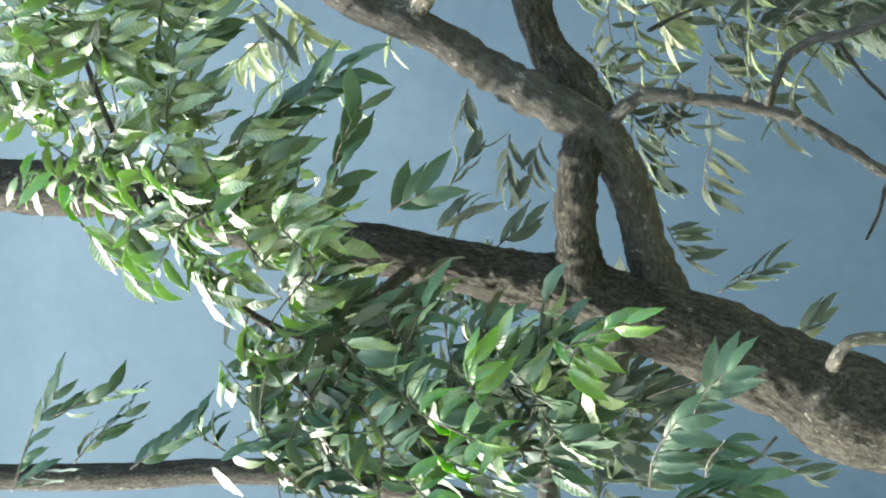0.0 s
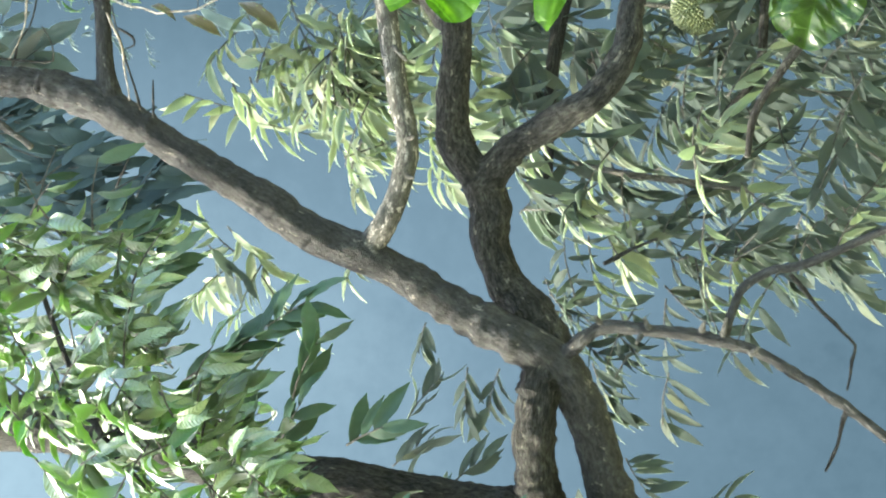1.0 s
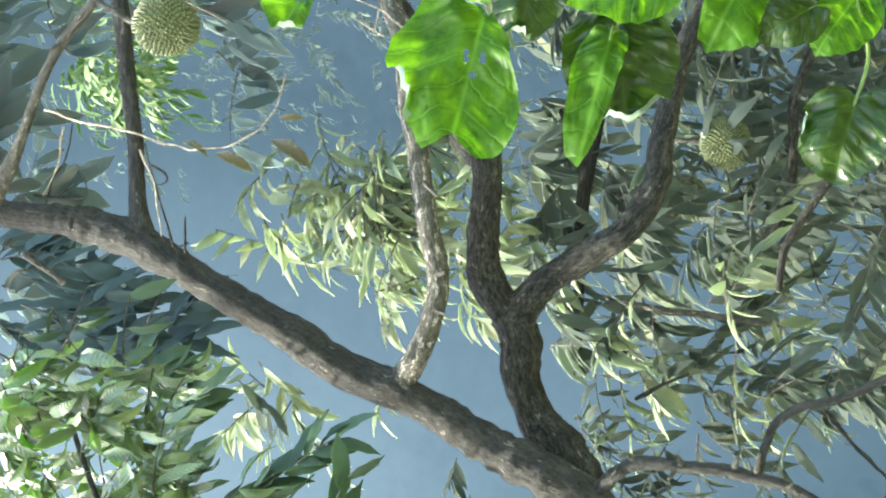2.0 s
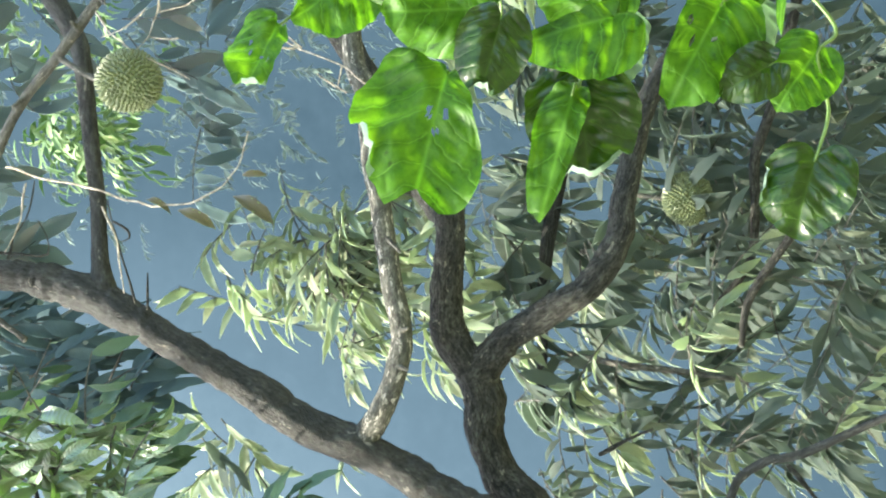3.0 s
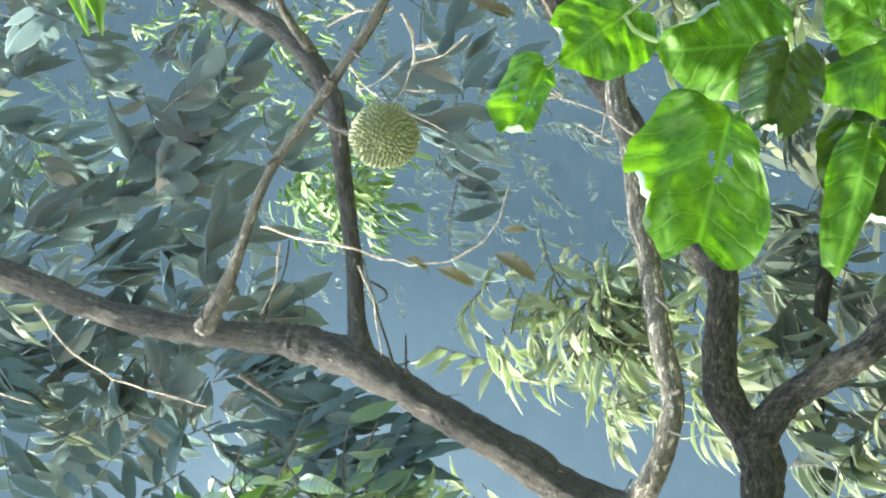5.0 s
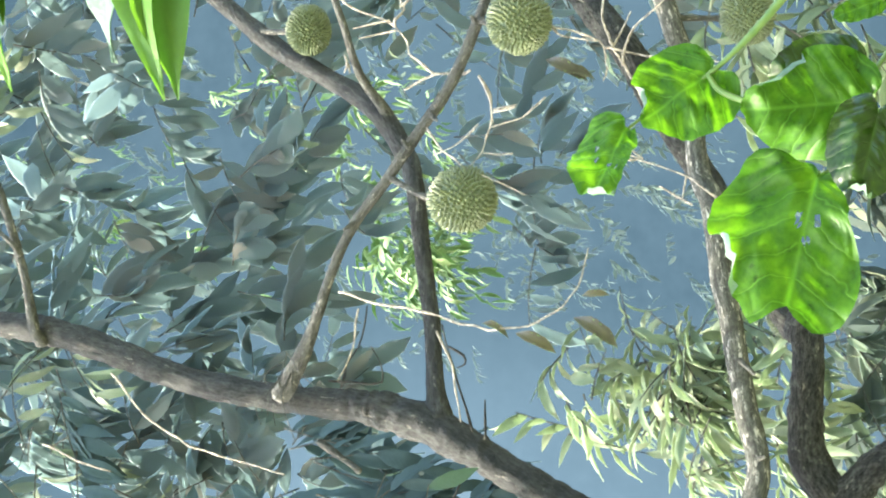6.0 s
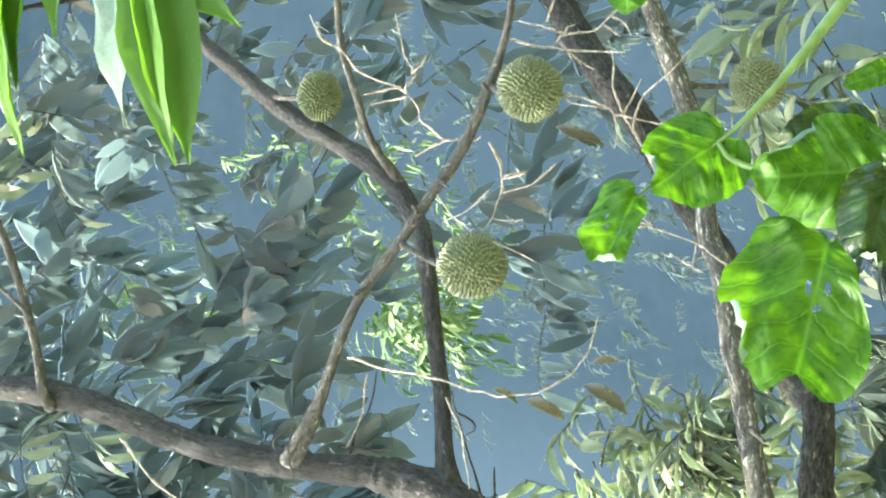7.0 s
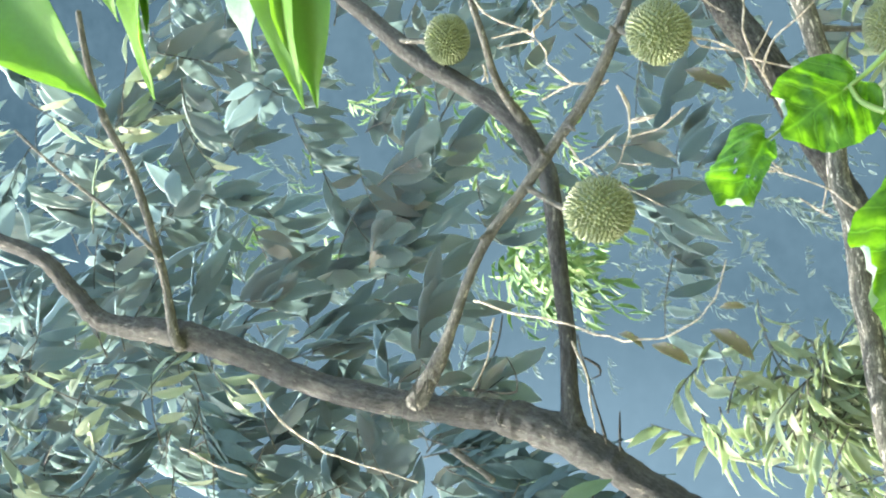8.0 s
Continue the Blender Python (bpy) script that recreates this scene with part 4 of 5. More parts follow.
lines += canopy(behind, (-1.94, 6.00, 2.67), (-2.33, 6.00, 2.38), 0.4, 15, 0.17, RT, rng, 6, (0.2, -0.6, 0.5), 0.5)
# leaves added overhead, out of view, to dapple the limbs with shade
unseen_crown = []
lines += canopy(unseen_crown, (-3.0, 4.0, 6.0), (-1.2, 4.0, 7.7), 1.7, 85, 0.22, RT, rng, 8, (-0.4, -0.1, 0.8), 0.5, 0.35)
# fuller growth round the lit sprigs
more = []
CLUMPS = [
    ((-0.51, 4.70, 4.15), (-1.01, 4.70, 3.65), 40, 0.137, RD), ((-0.96, 4.65, 3.98), (-1.20, 4.65, 3.40), 26, 0.137, RD), ((-1.10, 4.75, 3.50), (-1.40, 4.75, 3.21), 16, 0.147, RT), ((-1.43, 4.80, 3.42), (-1.91, 4.80, 3.00), 34, 0.147, RT),
    ((-1.48, 4.85, 3.11), (-1.89, 4.85, 2.60), 34, 0.147, RT), ((-1.41, 4.75, 2.63), (-1.59, 4.75, 2.51), 4, 0.137, RD), ((-0.63, 4.95, 4.34), (-0.73, 4.95, 3.88), 7, 0.15, RD),
]
# low clumps: one leaf in four stays bright, the rest take the shaded colour
mixed_tone = []
for k, (a, b, count, size, hang) in enumerate(CLUMPS):
    lines += canopy(mixed_tone if k in (3, 4) else more, a, b, 0.28, count, size, hang, rng, 7, (-0.4, -0.5, 0.65), 0.6, 0.2)

# past these bounds a third of the leaves take the shaded colour
EDGE = (-0.54, 4.75, 3.79)
HIGH = (-0.48, 4.75, 3.43)
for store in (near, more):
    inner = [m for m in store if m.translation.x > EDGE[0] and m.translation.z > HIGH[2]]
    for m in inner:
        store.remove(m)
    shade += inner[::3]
# two low leaves in five stay bright, the others take the shaded colour
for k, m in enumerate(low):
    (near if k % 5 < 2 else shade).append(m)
order = sorted(range(len(near)), key=lambda i: near[i].translation.y)
near_meshes = [mesh_of("leaf", *LEAVES[i], [LEAF_TOP, LEAF_UNDER]) for i in range(len(LEAVES))]
fresh_meshes = [mesh_of("leaf", *LEAVES[i], [FRESH_TOP, FRESH_TOP]) for i in range(4)]
for i in order:
    ob = new("leaf", near_meshes[rng.randrange(10)])
    ob.parent = tree
    ob.matrix_basis = Matrix.Translation(-Vector(tree.location)) @ near[i]
for m in fresh:
    ob = new("leaf", fresh_meshes[rng.randrange(4)])
    ob.parent = tree
    ob.matrix_basis = Matrix.Translation(-Vector(tree.location)) @ m
    tagged(ob, "bright young leaf")
for k, m in enumerate(mixed_tone):
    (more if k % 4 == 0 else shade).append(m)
joined_leaves("foliage", shade + unseen_crown, BROAD, [SHADED_TOP, SHADED_UNDER], tree, rng, "dark green leaves, shade put into their colour, and unseen crown")
joined_leaves("foliage", more, LEAVES, [LEAF_TOP, LEAF_UNDER], tree, rng, "sunlit glossy green leaves")
joined_leaves("foliage", dusky, BROAD, [SHADE_TINT, SHADE_TINT], tree, rng, "leaf sprigs with shade and mist put into their colour")
joined_leaves("foliage", behind, WIDE, [MIST_OLIVE, MIST_OLIVE], tree, rng, "leaf sprigs tinted grey-green for mist")
joined_twigs("twig_work", lines, 0.0036, tree, TWIG)
dry = [leaf_matrix((0.05, 5.28, 3.76), (-0.1, 0, -1), (0.6, -0.7, 0.3), 0.1), leaf_matrix((0.02, 5.28, 3.66), (-0.25, 0, -1), (0.4, -0.8, 0.3), 0.15), leaf_matrix((0.06, 5.28, 3.49), (-0.4, 0, -1), (0.5, -0.8, 0.3), 0.18),
       leaf_matrix((0.12, 5.27, 3.46), (0.2, 0, -1), (0.0, -0.7, 0.7), 0.09)]
for m in [leaf_matrix((0.76, 5.25, 3.17), (0.2, 0, -1), (0.5, -0.5, 0.7), 0.11), leaf_matrix((0.75, 5.25, 3.21), (-0.9, 0, 0.3), (-0.2, -0.9, 0.5), 0.085), leaf_matrix((0.78, 5.27, 3.37), (-1, 0, 0.05), (0, -0.6, 0.8), 0.085), leaf_matrix((0.86, 5.38, 4.08), (-0.6, 0, -0.3), (0, -0.6, 0.8), 0.05)]:
    ob = new("leaf", mesh_of("pale_leaf", *LEAVES[6], [SUN_PALE, SUN_PALE]))
    ob.parent = tree
    ob.matrix_basis = Matrix.Translation(-Vector(tree.location)) @ m
    tagged(ob, "leaf coloured pale for sunlight")
dry += [leaf_matrix((0.84, 5.70, 3.71), (-0.3, 0, -0.9), (0.3, -0.9, 0.2), 0.17), leaf_matrix((0.81, 5.72, 3.69), (0.05, 0, -1), (0.3, -0.9, 0.2), 0.15)]
for m in dry:
    ob = new("leaf", mesh_of("dry_leaf", *LEAVES[3], [DRY_TOP, LEAF_UNDER]))
    ob.parent = tree
    ob.matrix_basis = Matrix.Translation(-Vector(tree.location)) @ m
    tagged(ob, "brown drying leaf")


# ---- trees behind ----
rng = random.Random(21)
back_tree = thing("durian_tree", (2.3, 7.9, 0.0), "durian tree with drooping leaves, coloured pale for sun and mist", "tree")
limb("trunk", [((2.3, 7.9, -0.1), 0.14), ((2.25, 7.9, 1.4), 0.11), ((1.9, 7.8, 2.3), 0.08), ((1.0, 7.5, 2.7), 0.05), ((0.0, 7.2, 2.9), 0.03), ((-0.7, 7.0, 2.9), 0.015)], back_tree, BARK, 12, 6)
limb("branch", [((-0.59, 7.00, 2.14), 0.008), ((-0.56, 7.00, 2.38), 0.013), ((-0.54, 7.00, 2.59), 0.013), ((-0.50, 7.10, 2.86), 0.01)], back_tree, TWIG, 8, 5)
pale, tw = [], []
tw += canopy(pale, (-0.02, 6.70, 4.12), (-0.37, 6.70, 3.53), 0.5, 34, 0.161, DN, rng)
tw += canopy(pale, (0.17, 6.70, 3.70), (-0.24, 6.70, 3.19), 0.6, 34, 0.161, DN, rng)
tw += canopy(pale, (-0.25, 6.70, 3.75), (-0.81, 6.70, 3.15), 0.6, 13, 0.161, RD, rng)
tw += canopy(pale, (0.04, 6.70, 3.15), (-0.90, 6.70, 2.45), 0.8, 7, 0.167, RD, rng)
veil = []
tw += canopy(veil, (0.04, 6.75, 3.16), (-0.91, 6.75, 2.45), 0.8, 26, 0.181, RD, rng)
tw += canopy(veil, (0.12, 6.80, 2.56), (-0.62, 6.80, 1.74), 0.9, 32, 0.181, RD, rng)
tw += canopy(veil, (-0.74, 6.70, 2.93), (-1.38, 6.70, 2.41), 0.6, 19, 0.163, RD, rng)
tw += canopy(veil, (-0.72, 6.70, 2.45), (-0.93, 6.70, 1.87), 0.6, 16, 0.163, RD, rng)
tw += canopy(pale, (-0.76, 6.80, 4.18), (-0.97, 6.80, 3.91), 0.4, 6, 0.161, DN, rng)
tw += canopy(pale, (1.35, 6.40, 3.55), (0.71, 6.40, 2.80), 0.7, 27, 0.196, DN, rng)
tw += canopy(veil, (0.81, 6.90, 2.51), (0.04, 6.90, 1.70), 0.9, 27, 0.188, RD, rng)
tw += canopy(veil, (0.70, 6.90, 2.99), (0.04, 6.90, 2.47), 0.7, 19, 0.188, RD, rng)
tw += canopy(veil, (1.0, 8.3, 2.3), (-0.8, 8.3, 1.7), 0.8, 43, 0.25, RD, rng)
tw += canopy(veil, (1.0, 8.3, 3.5), (-0.6, 8.3, 2.3), 0.8, 65, 0.25, RD, rng)
tw += canopy(pale, (-0.08, 6.60, 2.43), (-0.79, 6.60, 1.83), 0.5, 8, 0.149, RD, rng)
tw += canopy(veil, (0.30, 7.10, 2.55), (-0.30, 7.10, 1.75), 0.6, 16, 0.18, RD, rng)
tw += canopy(veil, (-0.15, 7.30, 2.60), (-0.95, 7.30, 1.70), 0.8, 26, 0.18, RD, rng)
joined_leaves("foliage", pale, SLIM, [SUN_PALE, SUN_PALE], back_tree, rng)
joined_leaves("foliage", veil, WIDE, [MIST_OLIVE, MIST_OLIVE], back_tree, rng, "leaves tinted olive for mist and half shade")
joined_twigs("twig_work", tw, 0.004, back_tree, TWIG)

shade_tree = thing("shade_tree", (2.7, 8.2, 0.0), "dense shaded tree, large leaves tinted blue-grey for mist", "tree")
limb("trunk", [((2.7, 8.2, -0.1), 0.16), ((2.7, 8.2, 2.0), 0.13), ((2.5, 8.0, 4.0), 0.08), ((2.05, 7.4, 5.2), 0.045), ((1.8, 7.1, 6.0), 0.022), ((1.65, 6.8, 6.6), 0.008)], shade_tree, BARK, 12, 6)
# limb out of view, added to carry the sun-blocking leaves
limb("limb", [((2.7, 8.2, 3.4), 0.1), ((2.65, 8.15, 6.6), 0.07), ((1.8, 7.95, 8.4), 0.055), ((0.0, 7.6, 8.2), 0.04), ((-1.9, 7.2, 7.6), 0.02)], shade_tree, BARK, 10, 5)
dark, tw = [], []
tw += canopy(dark, (1.44, 6.30, 7.13), (0.57, 6.30, 4.58), 1.0, 46, 0.25, RT, rng, 7, (-0.05, 0.6, 0.6), 0.4)
tw += canopy(dark, (0.69, 6.30, 5.92), (-0.03, 6.30, 4.80), 0.7, 24, 0.24, RT, rng, 7, (-0.05, 0.6, 0.6), 0.4)
tw += canopy(dark, (0.14, 6.00, 6.84), (-0.58, 6.00, 5.35), 0.7, 24, 0.25, RT, rng, 7, (-0.4, -0.1, 0.8), 0.5)
tw += canopy(dark, (1.45, 6.50, 4.43), (1.14, 6.50, 3.66), 0.6, 9, 0.23, RT, rng, 6, (-0.05, 0.6, 0.6), 0.4)
tw += canopy(dark, (2.05, 6.40, 7.00), (1.35, 6.40, 4.40), 0.8, 28, 0.24, RT, rng, 7, (-0.05, 0.6, 0.6), 0.4)
tw += canopy(dark, (1.75, 6.80, 4.40), (0.95, 6.80, 3.35), 0.7, 18, 0.21, RT, rng, 6, (-0.05, 0.6, 0.6), 0.4)
# two leaf masses added above the view to block the sun
tw += canopy(dark, (-2.5, 5.6, 6.8), (-0.9, 5.6, 8.0), 2.0, 130, 0.28, RT, rng, 8, (-0.3, -0.1, 0.9), 0.5, 0.4)
tw += canopy(dark, (-0.9, 6.4, 6.6), (0.9, 6.4, 8.0), 2.0, 100, 0.28, RT, rng, 8, (-0.3, -0.1, 0.9), 0.5, 0.4)
tw += canopy(dark, (-0.24, 6.20, 5.60), (-0.53, 6.20, 4.70), 0.6, 11, 0.23, RT, rng, 7, (-0.05, 0.6, 0.6), 0.4)
tw += canopy(dark, (-0.17, 6.30, 5.91), (-0.81, 6.30, 4.93), 0.6, 12, 0.23, RT, rng, 7, (-0.05, 0.6, 0.6), 0.4)
tw += canopy(dark, (-0.17, 6.90, 5.92), (-0.59, 6.90, 4.79), 0.6, 14, 0.23, RT, rng, 7, (-0.05, 0.6, 0.6), 0.4)
tw += canopy(dark, (0.85, 6.50, 4.60), (0.30, 6.50, 4.05), 0.6, 10, 0.22, RT, rng, 6, (-0.05, 0.6, 0.6), 0.4)
# bright-coloured leaves that stand for sun glints on this tree
glint = []
tw += canopy(glint, (0.06, 5.85, 6.60), (-0.52, 5.85, 5.45), 0.5, 17, 0.17, RT, rng, 5, (-0.55, -0.3, 0.7), 0.4)
tw += canopy(glint, (1.15, 6.20, 6.90), (0.40, 6.20, 6.10), 0.5, 9, 0.17, RT, rng, 5, (-0.55, -0.3, 0.7), 0.4)
tw += canopy(glint, (1.21, 6.40, 5.54), (0.59, 6.40, 4.44), 0.5, 5, 0.1, RT, rng, 4, (-0.55, -0.3, 0.7), 0.4)
joined_leaves("foliage", glint, WIDE, [SUN_PALE, HAZED_UNDER], shade_tree, rng, "pale leaves, sunlight put into their colour")
joined_leaves("foliage", dark, WIDE, [HAZED_TOP, HAZED_UNDER], shade_tree, rng)
joined_twigs("twig_work", tw, 0.0035, shade_tree, TWIG)

far = thing("far_woods", (2.0, 14.0, 0.0), "distant small-leaved woodland, mist and glints put into its colour", "woods", kind="stuff")
bits, dim = [], []
canopy(bits, (0.80, 10.00, 6.56), (0.32, 10.00, 6.07), 0.8, 60, 0.14, RD, rng, 7)
canopy(bits, (1.64, 10.50, 7.61), (1.30, 10.50, 6.47), 0.8, 16, 0.13, RD, rng, 7)
canopy(bits, (2.05, 11.00, 9.90), (0.37, 11.00, 7.70), 1.5, 40, 0.12, RD, rng, 7)
canopy(bits, (1.46, 11.00, 7.13), (0.42, 11.00, 6.44), 1.0, 20, 0.13, RD, rng, 7)
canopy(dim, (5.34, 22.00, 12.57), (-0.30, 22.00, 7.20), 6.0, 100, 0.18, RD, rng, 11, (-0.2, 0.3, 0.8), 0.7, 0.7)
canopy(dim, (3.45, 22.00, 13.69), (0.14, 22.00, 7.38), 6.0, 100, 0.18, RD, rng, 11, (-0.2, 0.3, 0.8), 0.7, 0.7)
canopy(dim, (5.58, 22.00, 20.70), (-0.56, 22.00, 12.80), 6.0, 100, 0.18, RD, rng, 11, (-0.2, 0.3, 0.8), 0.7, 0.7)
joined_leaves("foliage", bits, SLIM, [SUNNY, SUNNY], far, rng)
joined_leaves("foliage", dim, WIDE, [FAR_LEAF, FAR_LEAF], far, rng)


# ---- fruit ----
def durian(at, radius, tall, stalk_to, seed, label):
    r = random.Random(seed)
    fruit = thing("durian_fruit", at, label, "fruit", "durians hanging in the tree")
    bm = bmesh.new()
    bmesh.ops.create_uvsphere(bm, u_segments=24, v_segments=16, radius=1)
    for v in bm.verts:
        k = 1 + 0.05 * noise.noise(v.co * 1.7 + Vector((seed, 0, 0)))
        v.co = Vector((v.co.x * radius * k, v.co.y * radius * k, v.co.z * tall * k))
    for f in bm.faces:
        f.smooth = True
    part("husk", bm, FRUIT, fruit)
    bm = bmesh.new()
    count = 620
    for i in range(count):
        z = 1 - 2 * (i + 0.5) / count
        a = i * 2.399963
        s = math.sqrt(1 - z * z)
        n = Vector((s * math.cos(a), s * math.sin(a), z)) + Vector([r.gauss(0, 0.02) for _ in range(3)])
        n.normalize()
        k = 0.97 + 0.05 * noise.noise(n * 1.7 + Vector((seed, 0, 0)))
        c = Vector((n.x * radius * k, n.y * radius * k, n.z * tall * k))
        t = n.orthogonal().normalized()
        b = n.cross(t)
        w = radius * 0.095
        tip = bm.verts.new(c + n * radius * r.uniform(0.13, 0.18))
        ring = [bm.verts.new(c + (t * math.cos(q) + b * math.sin(q)) * w) for q in (0, 1.2566, 2.513, 3.77, 5.027)]
        for j in range(5):
            bm.faces.new((ring[j], ring[(j + 1) % 5], tip))
    tagged(part("spiny_rind", bm, SPIKE, fruit), kind="stuff")
    top = Vector(at) + Vector((0, 0, tall * 0.95))
    to = Vector(stalk_to)
    limb("stalk", [(top, 0.011), (top * 0.6 + to * 0.4 + Vector((0, 0, 0.01)), 0.009), (to, 0.011)], fruit, TWIG, 8, 5, 0.1)
    return fruit


durian((0.40, 5.30, 3.82), 0.088, 0.094, (0.48, 5.35, 4.07), 1, "yellow-green spiny durian hanging from a pale branch")
durian((0.89, 5.30, 3.64), 0.085, 0.086, (0.92, 5.35, 3.78), 2, "olive-green spiny durian hanging close to its branch")
durian((1.00, 5.75, 4.53), 0.078, 0.062, (1.02, 5.80, 4.74), 3, "dull green shaded durian hanging from a limb")
durian((0.92, 5.70, 3.09), 0.076, 0.075, (0.92, 5.62, 3.28), 4, "olive-green spiny durian beside a grey branch")
durian((0.07, 6.90, 2.35), 0.09, 0.085, (0.09, 6.90, 2.59), 5, "shaded durian half hidden among leaves")
durian((-0.14, 7.30, 2.55), 0.09, 0.085, (-0.13, 7.30, 2.80), 6, "dim green durian deep among the leaves")
durian((0.07, 5.90, 3.03), 0.075, 0.07, (0.10, 5.50, 3.07), 7, "pale green durian beside the upright branch")


# ---- climbing vine in front ----
# half outlines of a blade: degrees from the midrib and reach from the stalk
OVAL = ((0, 1.0), (9, 0.95), (24, 0.84), (45, 0.71), (75, 0.56), (110, 0.42), (145, 0.28), (180, 0.06))
WING = ((0, 0.97), (12, 0.95), (30, 0.86), (48, 0.74), (70, 0.55), (100, 0.36), (140, 0.2), (180, 0.05))
BLUNT = ((0, 1.0), (7, 0.95), (14, 0.78), (26, 0.52), (45, 0.35), (80, 0.2), (180, 0.05))
SLENDER = ((0, 1.0), (5, 0.85), (12, 0.55), (25, 0.33), (50, 0.2), (180, 0.04))
LOBE_WIDE = ((0, 0.95), (5, 1.02), (12, 1.16), (24, 1.07), (39, 0.94), (56, 0.87), (68, 0.77), (81, 0.58), (103, 0.5), (125, 0.2), (180, 0.04))
LOBE_NARROW = ((0, 0.95), (5, 1.05), (13, 1.14), (20, 1.1), (31, 0.94), (39, 0.72), (48, 0.4), (80, 0.16), (180, 0.04))


def vine_leaf_mesh(seed, halves, folds, roll, holed):
    """A broad puckered blade: stalk at the origin, tip at +x, length about 1. roll: degrees between which the margin curls over."""
    r = random.Random(seed)
    n, m = 24, 96
    verts, uvs, faces, mats = [(0.0, 0.0, 0.0)], [(0.0, 0.0)], [], []
    cup = r.uniform(0.1, 0.3)
    curled = []
    for k in range(m + 1):
        a = math.pi * (2 * k / m - 1)
        xs, ys = zip(*halves[0 if a > 0 else 1])
        reach = float(np.interp(abs(math.degrees(a)), xs, ys))
        reach *= 1 + 0.05 * noise.noise(Vector((math.cos(a) * 2.5, math.sin(a) * 2.5, seed * 2.1))) + 0.035 * noise.noise(Vector((math.cos(a) * 9, math.sin(a) * 9, seed)))
        d = math.degrees(a)
        lip = 0.0
        if roll and roll[0] - 8 < d < roll[1] + 8:
            lip = min(1.0, (d - roll[0] + 8) / 8, (roll[1] + 8 - d) / 8)
        curled.append(lip > 0.5)
        for i in range(1, n + 1):
            u = i / n
            q, up = reach * u, 0.0
            start = 1 - 0.2 * lip
            if u > start and lip > 0.02:
                bend = 2.9 * lip
                th = bend * (u - start) / (1 - start)
                rad = reach * (1 - start) / bend
                q = reach * start + rad * math.sin(th)
                up = rad * (1 - math.cos(th))
            x, y = q * math.cos(a), q * math.sin(a)
            rib = abs(math.sin((x - 0.55 * abs(y)) * 15.0))
            puck = 0.055 * rib * min(1, abs(y) * 7)
            curl = 0.17 * noise.noise(Vector((x * 2.2, y * 2.2, seed * 1.7))) + 0.045 * noise.noise(Vector((x * 6, y * 6, seed * 2.3)))
            edge = 0.05 * u ** 3 * math.sin(a * 5 + seed)
            verts.append((x, y, up - cup * (0.5 * x * x + 0.4 * y * y) + puck + curl + edge + folds[0 if y > 0 else 1] * abs(y)))
            uvs.append((x, y))
    for k in range(m):
        c, d = 1 + k * n, 1 + (k + 1) * n
        faces.append((0, c, d))
        mats.append(0)
        for i in range(n - 1):
            faces.append((c + i, c + i + 1, d + i + 1, d + i))
            mats.append(1 if curled[k] and i >= n * 0.86 else 0)
    if holed:
        spots = [(r.uniform(0.25, 0.5), r.uniform(-0.25, 0.1), r.uniform(0.018, 0.034)) for _ in range(4)]

        def whole(f):
            cx = sum(verts[k][0] for k in f) / len(f)
            cy = sum(verts[k][1] for k in f) / len(f)
            return all((cx - x) ** 2 + (cy - y) ** 2 > w * w * (1 + 0.8 * noise.noise(Vector((cx * 40, cy * 40, seed)))) for x, y, w in spots)
        keep = [whole(f) for f in faces]
        faces, mats = [f for f, ok in zip(faces, keep) if ok], [q for q, ok in zip(mats, keep) if ok]
    return verts, faces, uvs, mats


def vine_leaf(parent, base, tip, facing, halves, folds, wide, roll, look_of, seed, holed, size):
    base, tip = Vector(base), Vector(tip)
    v, f, u, k = vine_leaf_mesh(seed, halves, folds, roll, holed)
    v = [(x, y * wide, z) for x, y, z in v]
    ob = new("leaf", mesh_of("vine_leaf", v, f, u, k, [(VINE_LEAF, VINE_UNDER, VINE_SHADED)[look_of], VINE_UNDER]))
    ob.parent = parent
    ob.matrix_basis = Matrix.Translation(-Vector(parent.location)) @ leaf_matrix(base, tip - base, facing, (tip - base).length * size)
    stalk = tube([((0.04, 0, -0.005), 0.009), ((-0.02, 0.0, -0.02), 0.01), ((-0.07, 0.0, -0.05), 0.011)], 6, 4, 0.05)
    part("petiole", stalk, STEM, ob)
    return tagged(ob, ("", "pale grey-green leaf underside", "deep green leaf, shade put into its colour")[look_of])


vine = thing("climbing_vine", (0.362, 3.515, 2.392), "bright green broad-leaved vine hanging close by, leaves holed", "vine")
limb("stem", [((1.05, 3.5, -0.05), 0.013), ((1.04, 3.5, 0.9), 0.011), ((0.98, 3.52, 1.9), 0.009), ((0.923, 3.62, 2.153), 0.0105), ((0.72, 3.553, 2.328), 0.0115), ((0.63, 3.524, 2.395), 0.0098), ((0.538, 3.495, 2.466), 0.0072), ((0.476, 3.479, 2.526), 0.005), ((0.446, 3.469, 2.561), 0.004)], vine, STEM, 8, 5, 0.08)
limb("stem", [((0.957, 3.629, 2.122), 0.006), ((0.685, 3.613, 2.141), 0.005), ((0.487, 3.549, 2.264), 0.0045), ((0.434, 3.539, 2.3), 0.0042), ((0.37, 3.531, 2.333), 0.004), ((0.286, 3.483, 2.355), 0.0036), ((0.256, 3.436, 2.377), 0.0034)], vine, STEM, 8, 5, 0.08)
limb("stem", [((0.685, 3.613, 2.141), 0.005), ((0.587, 3.658, 1.933), 0.0048), ((0.463, 3.596, 2.011), 0.0046), ((0.367, 3.549, 2.072), 0.004), ((0.371, 3.524, 2.086), 0.0034)], vine, STEM, 8, 5, 0.08)
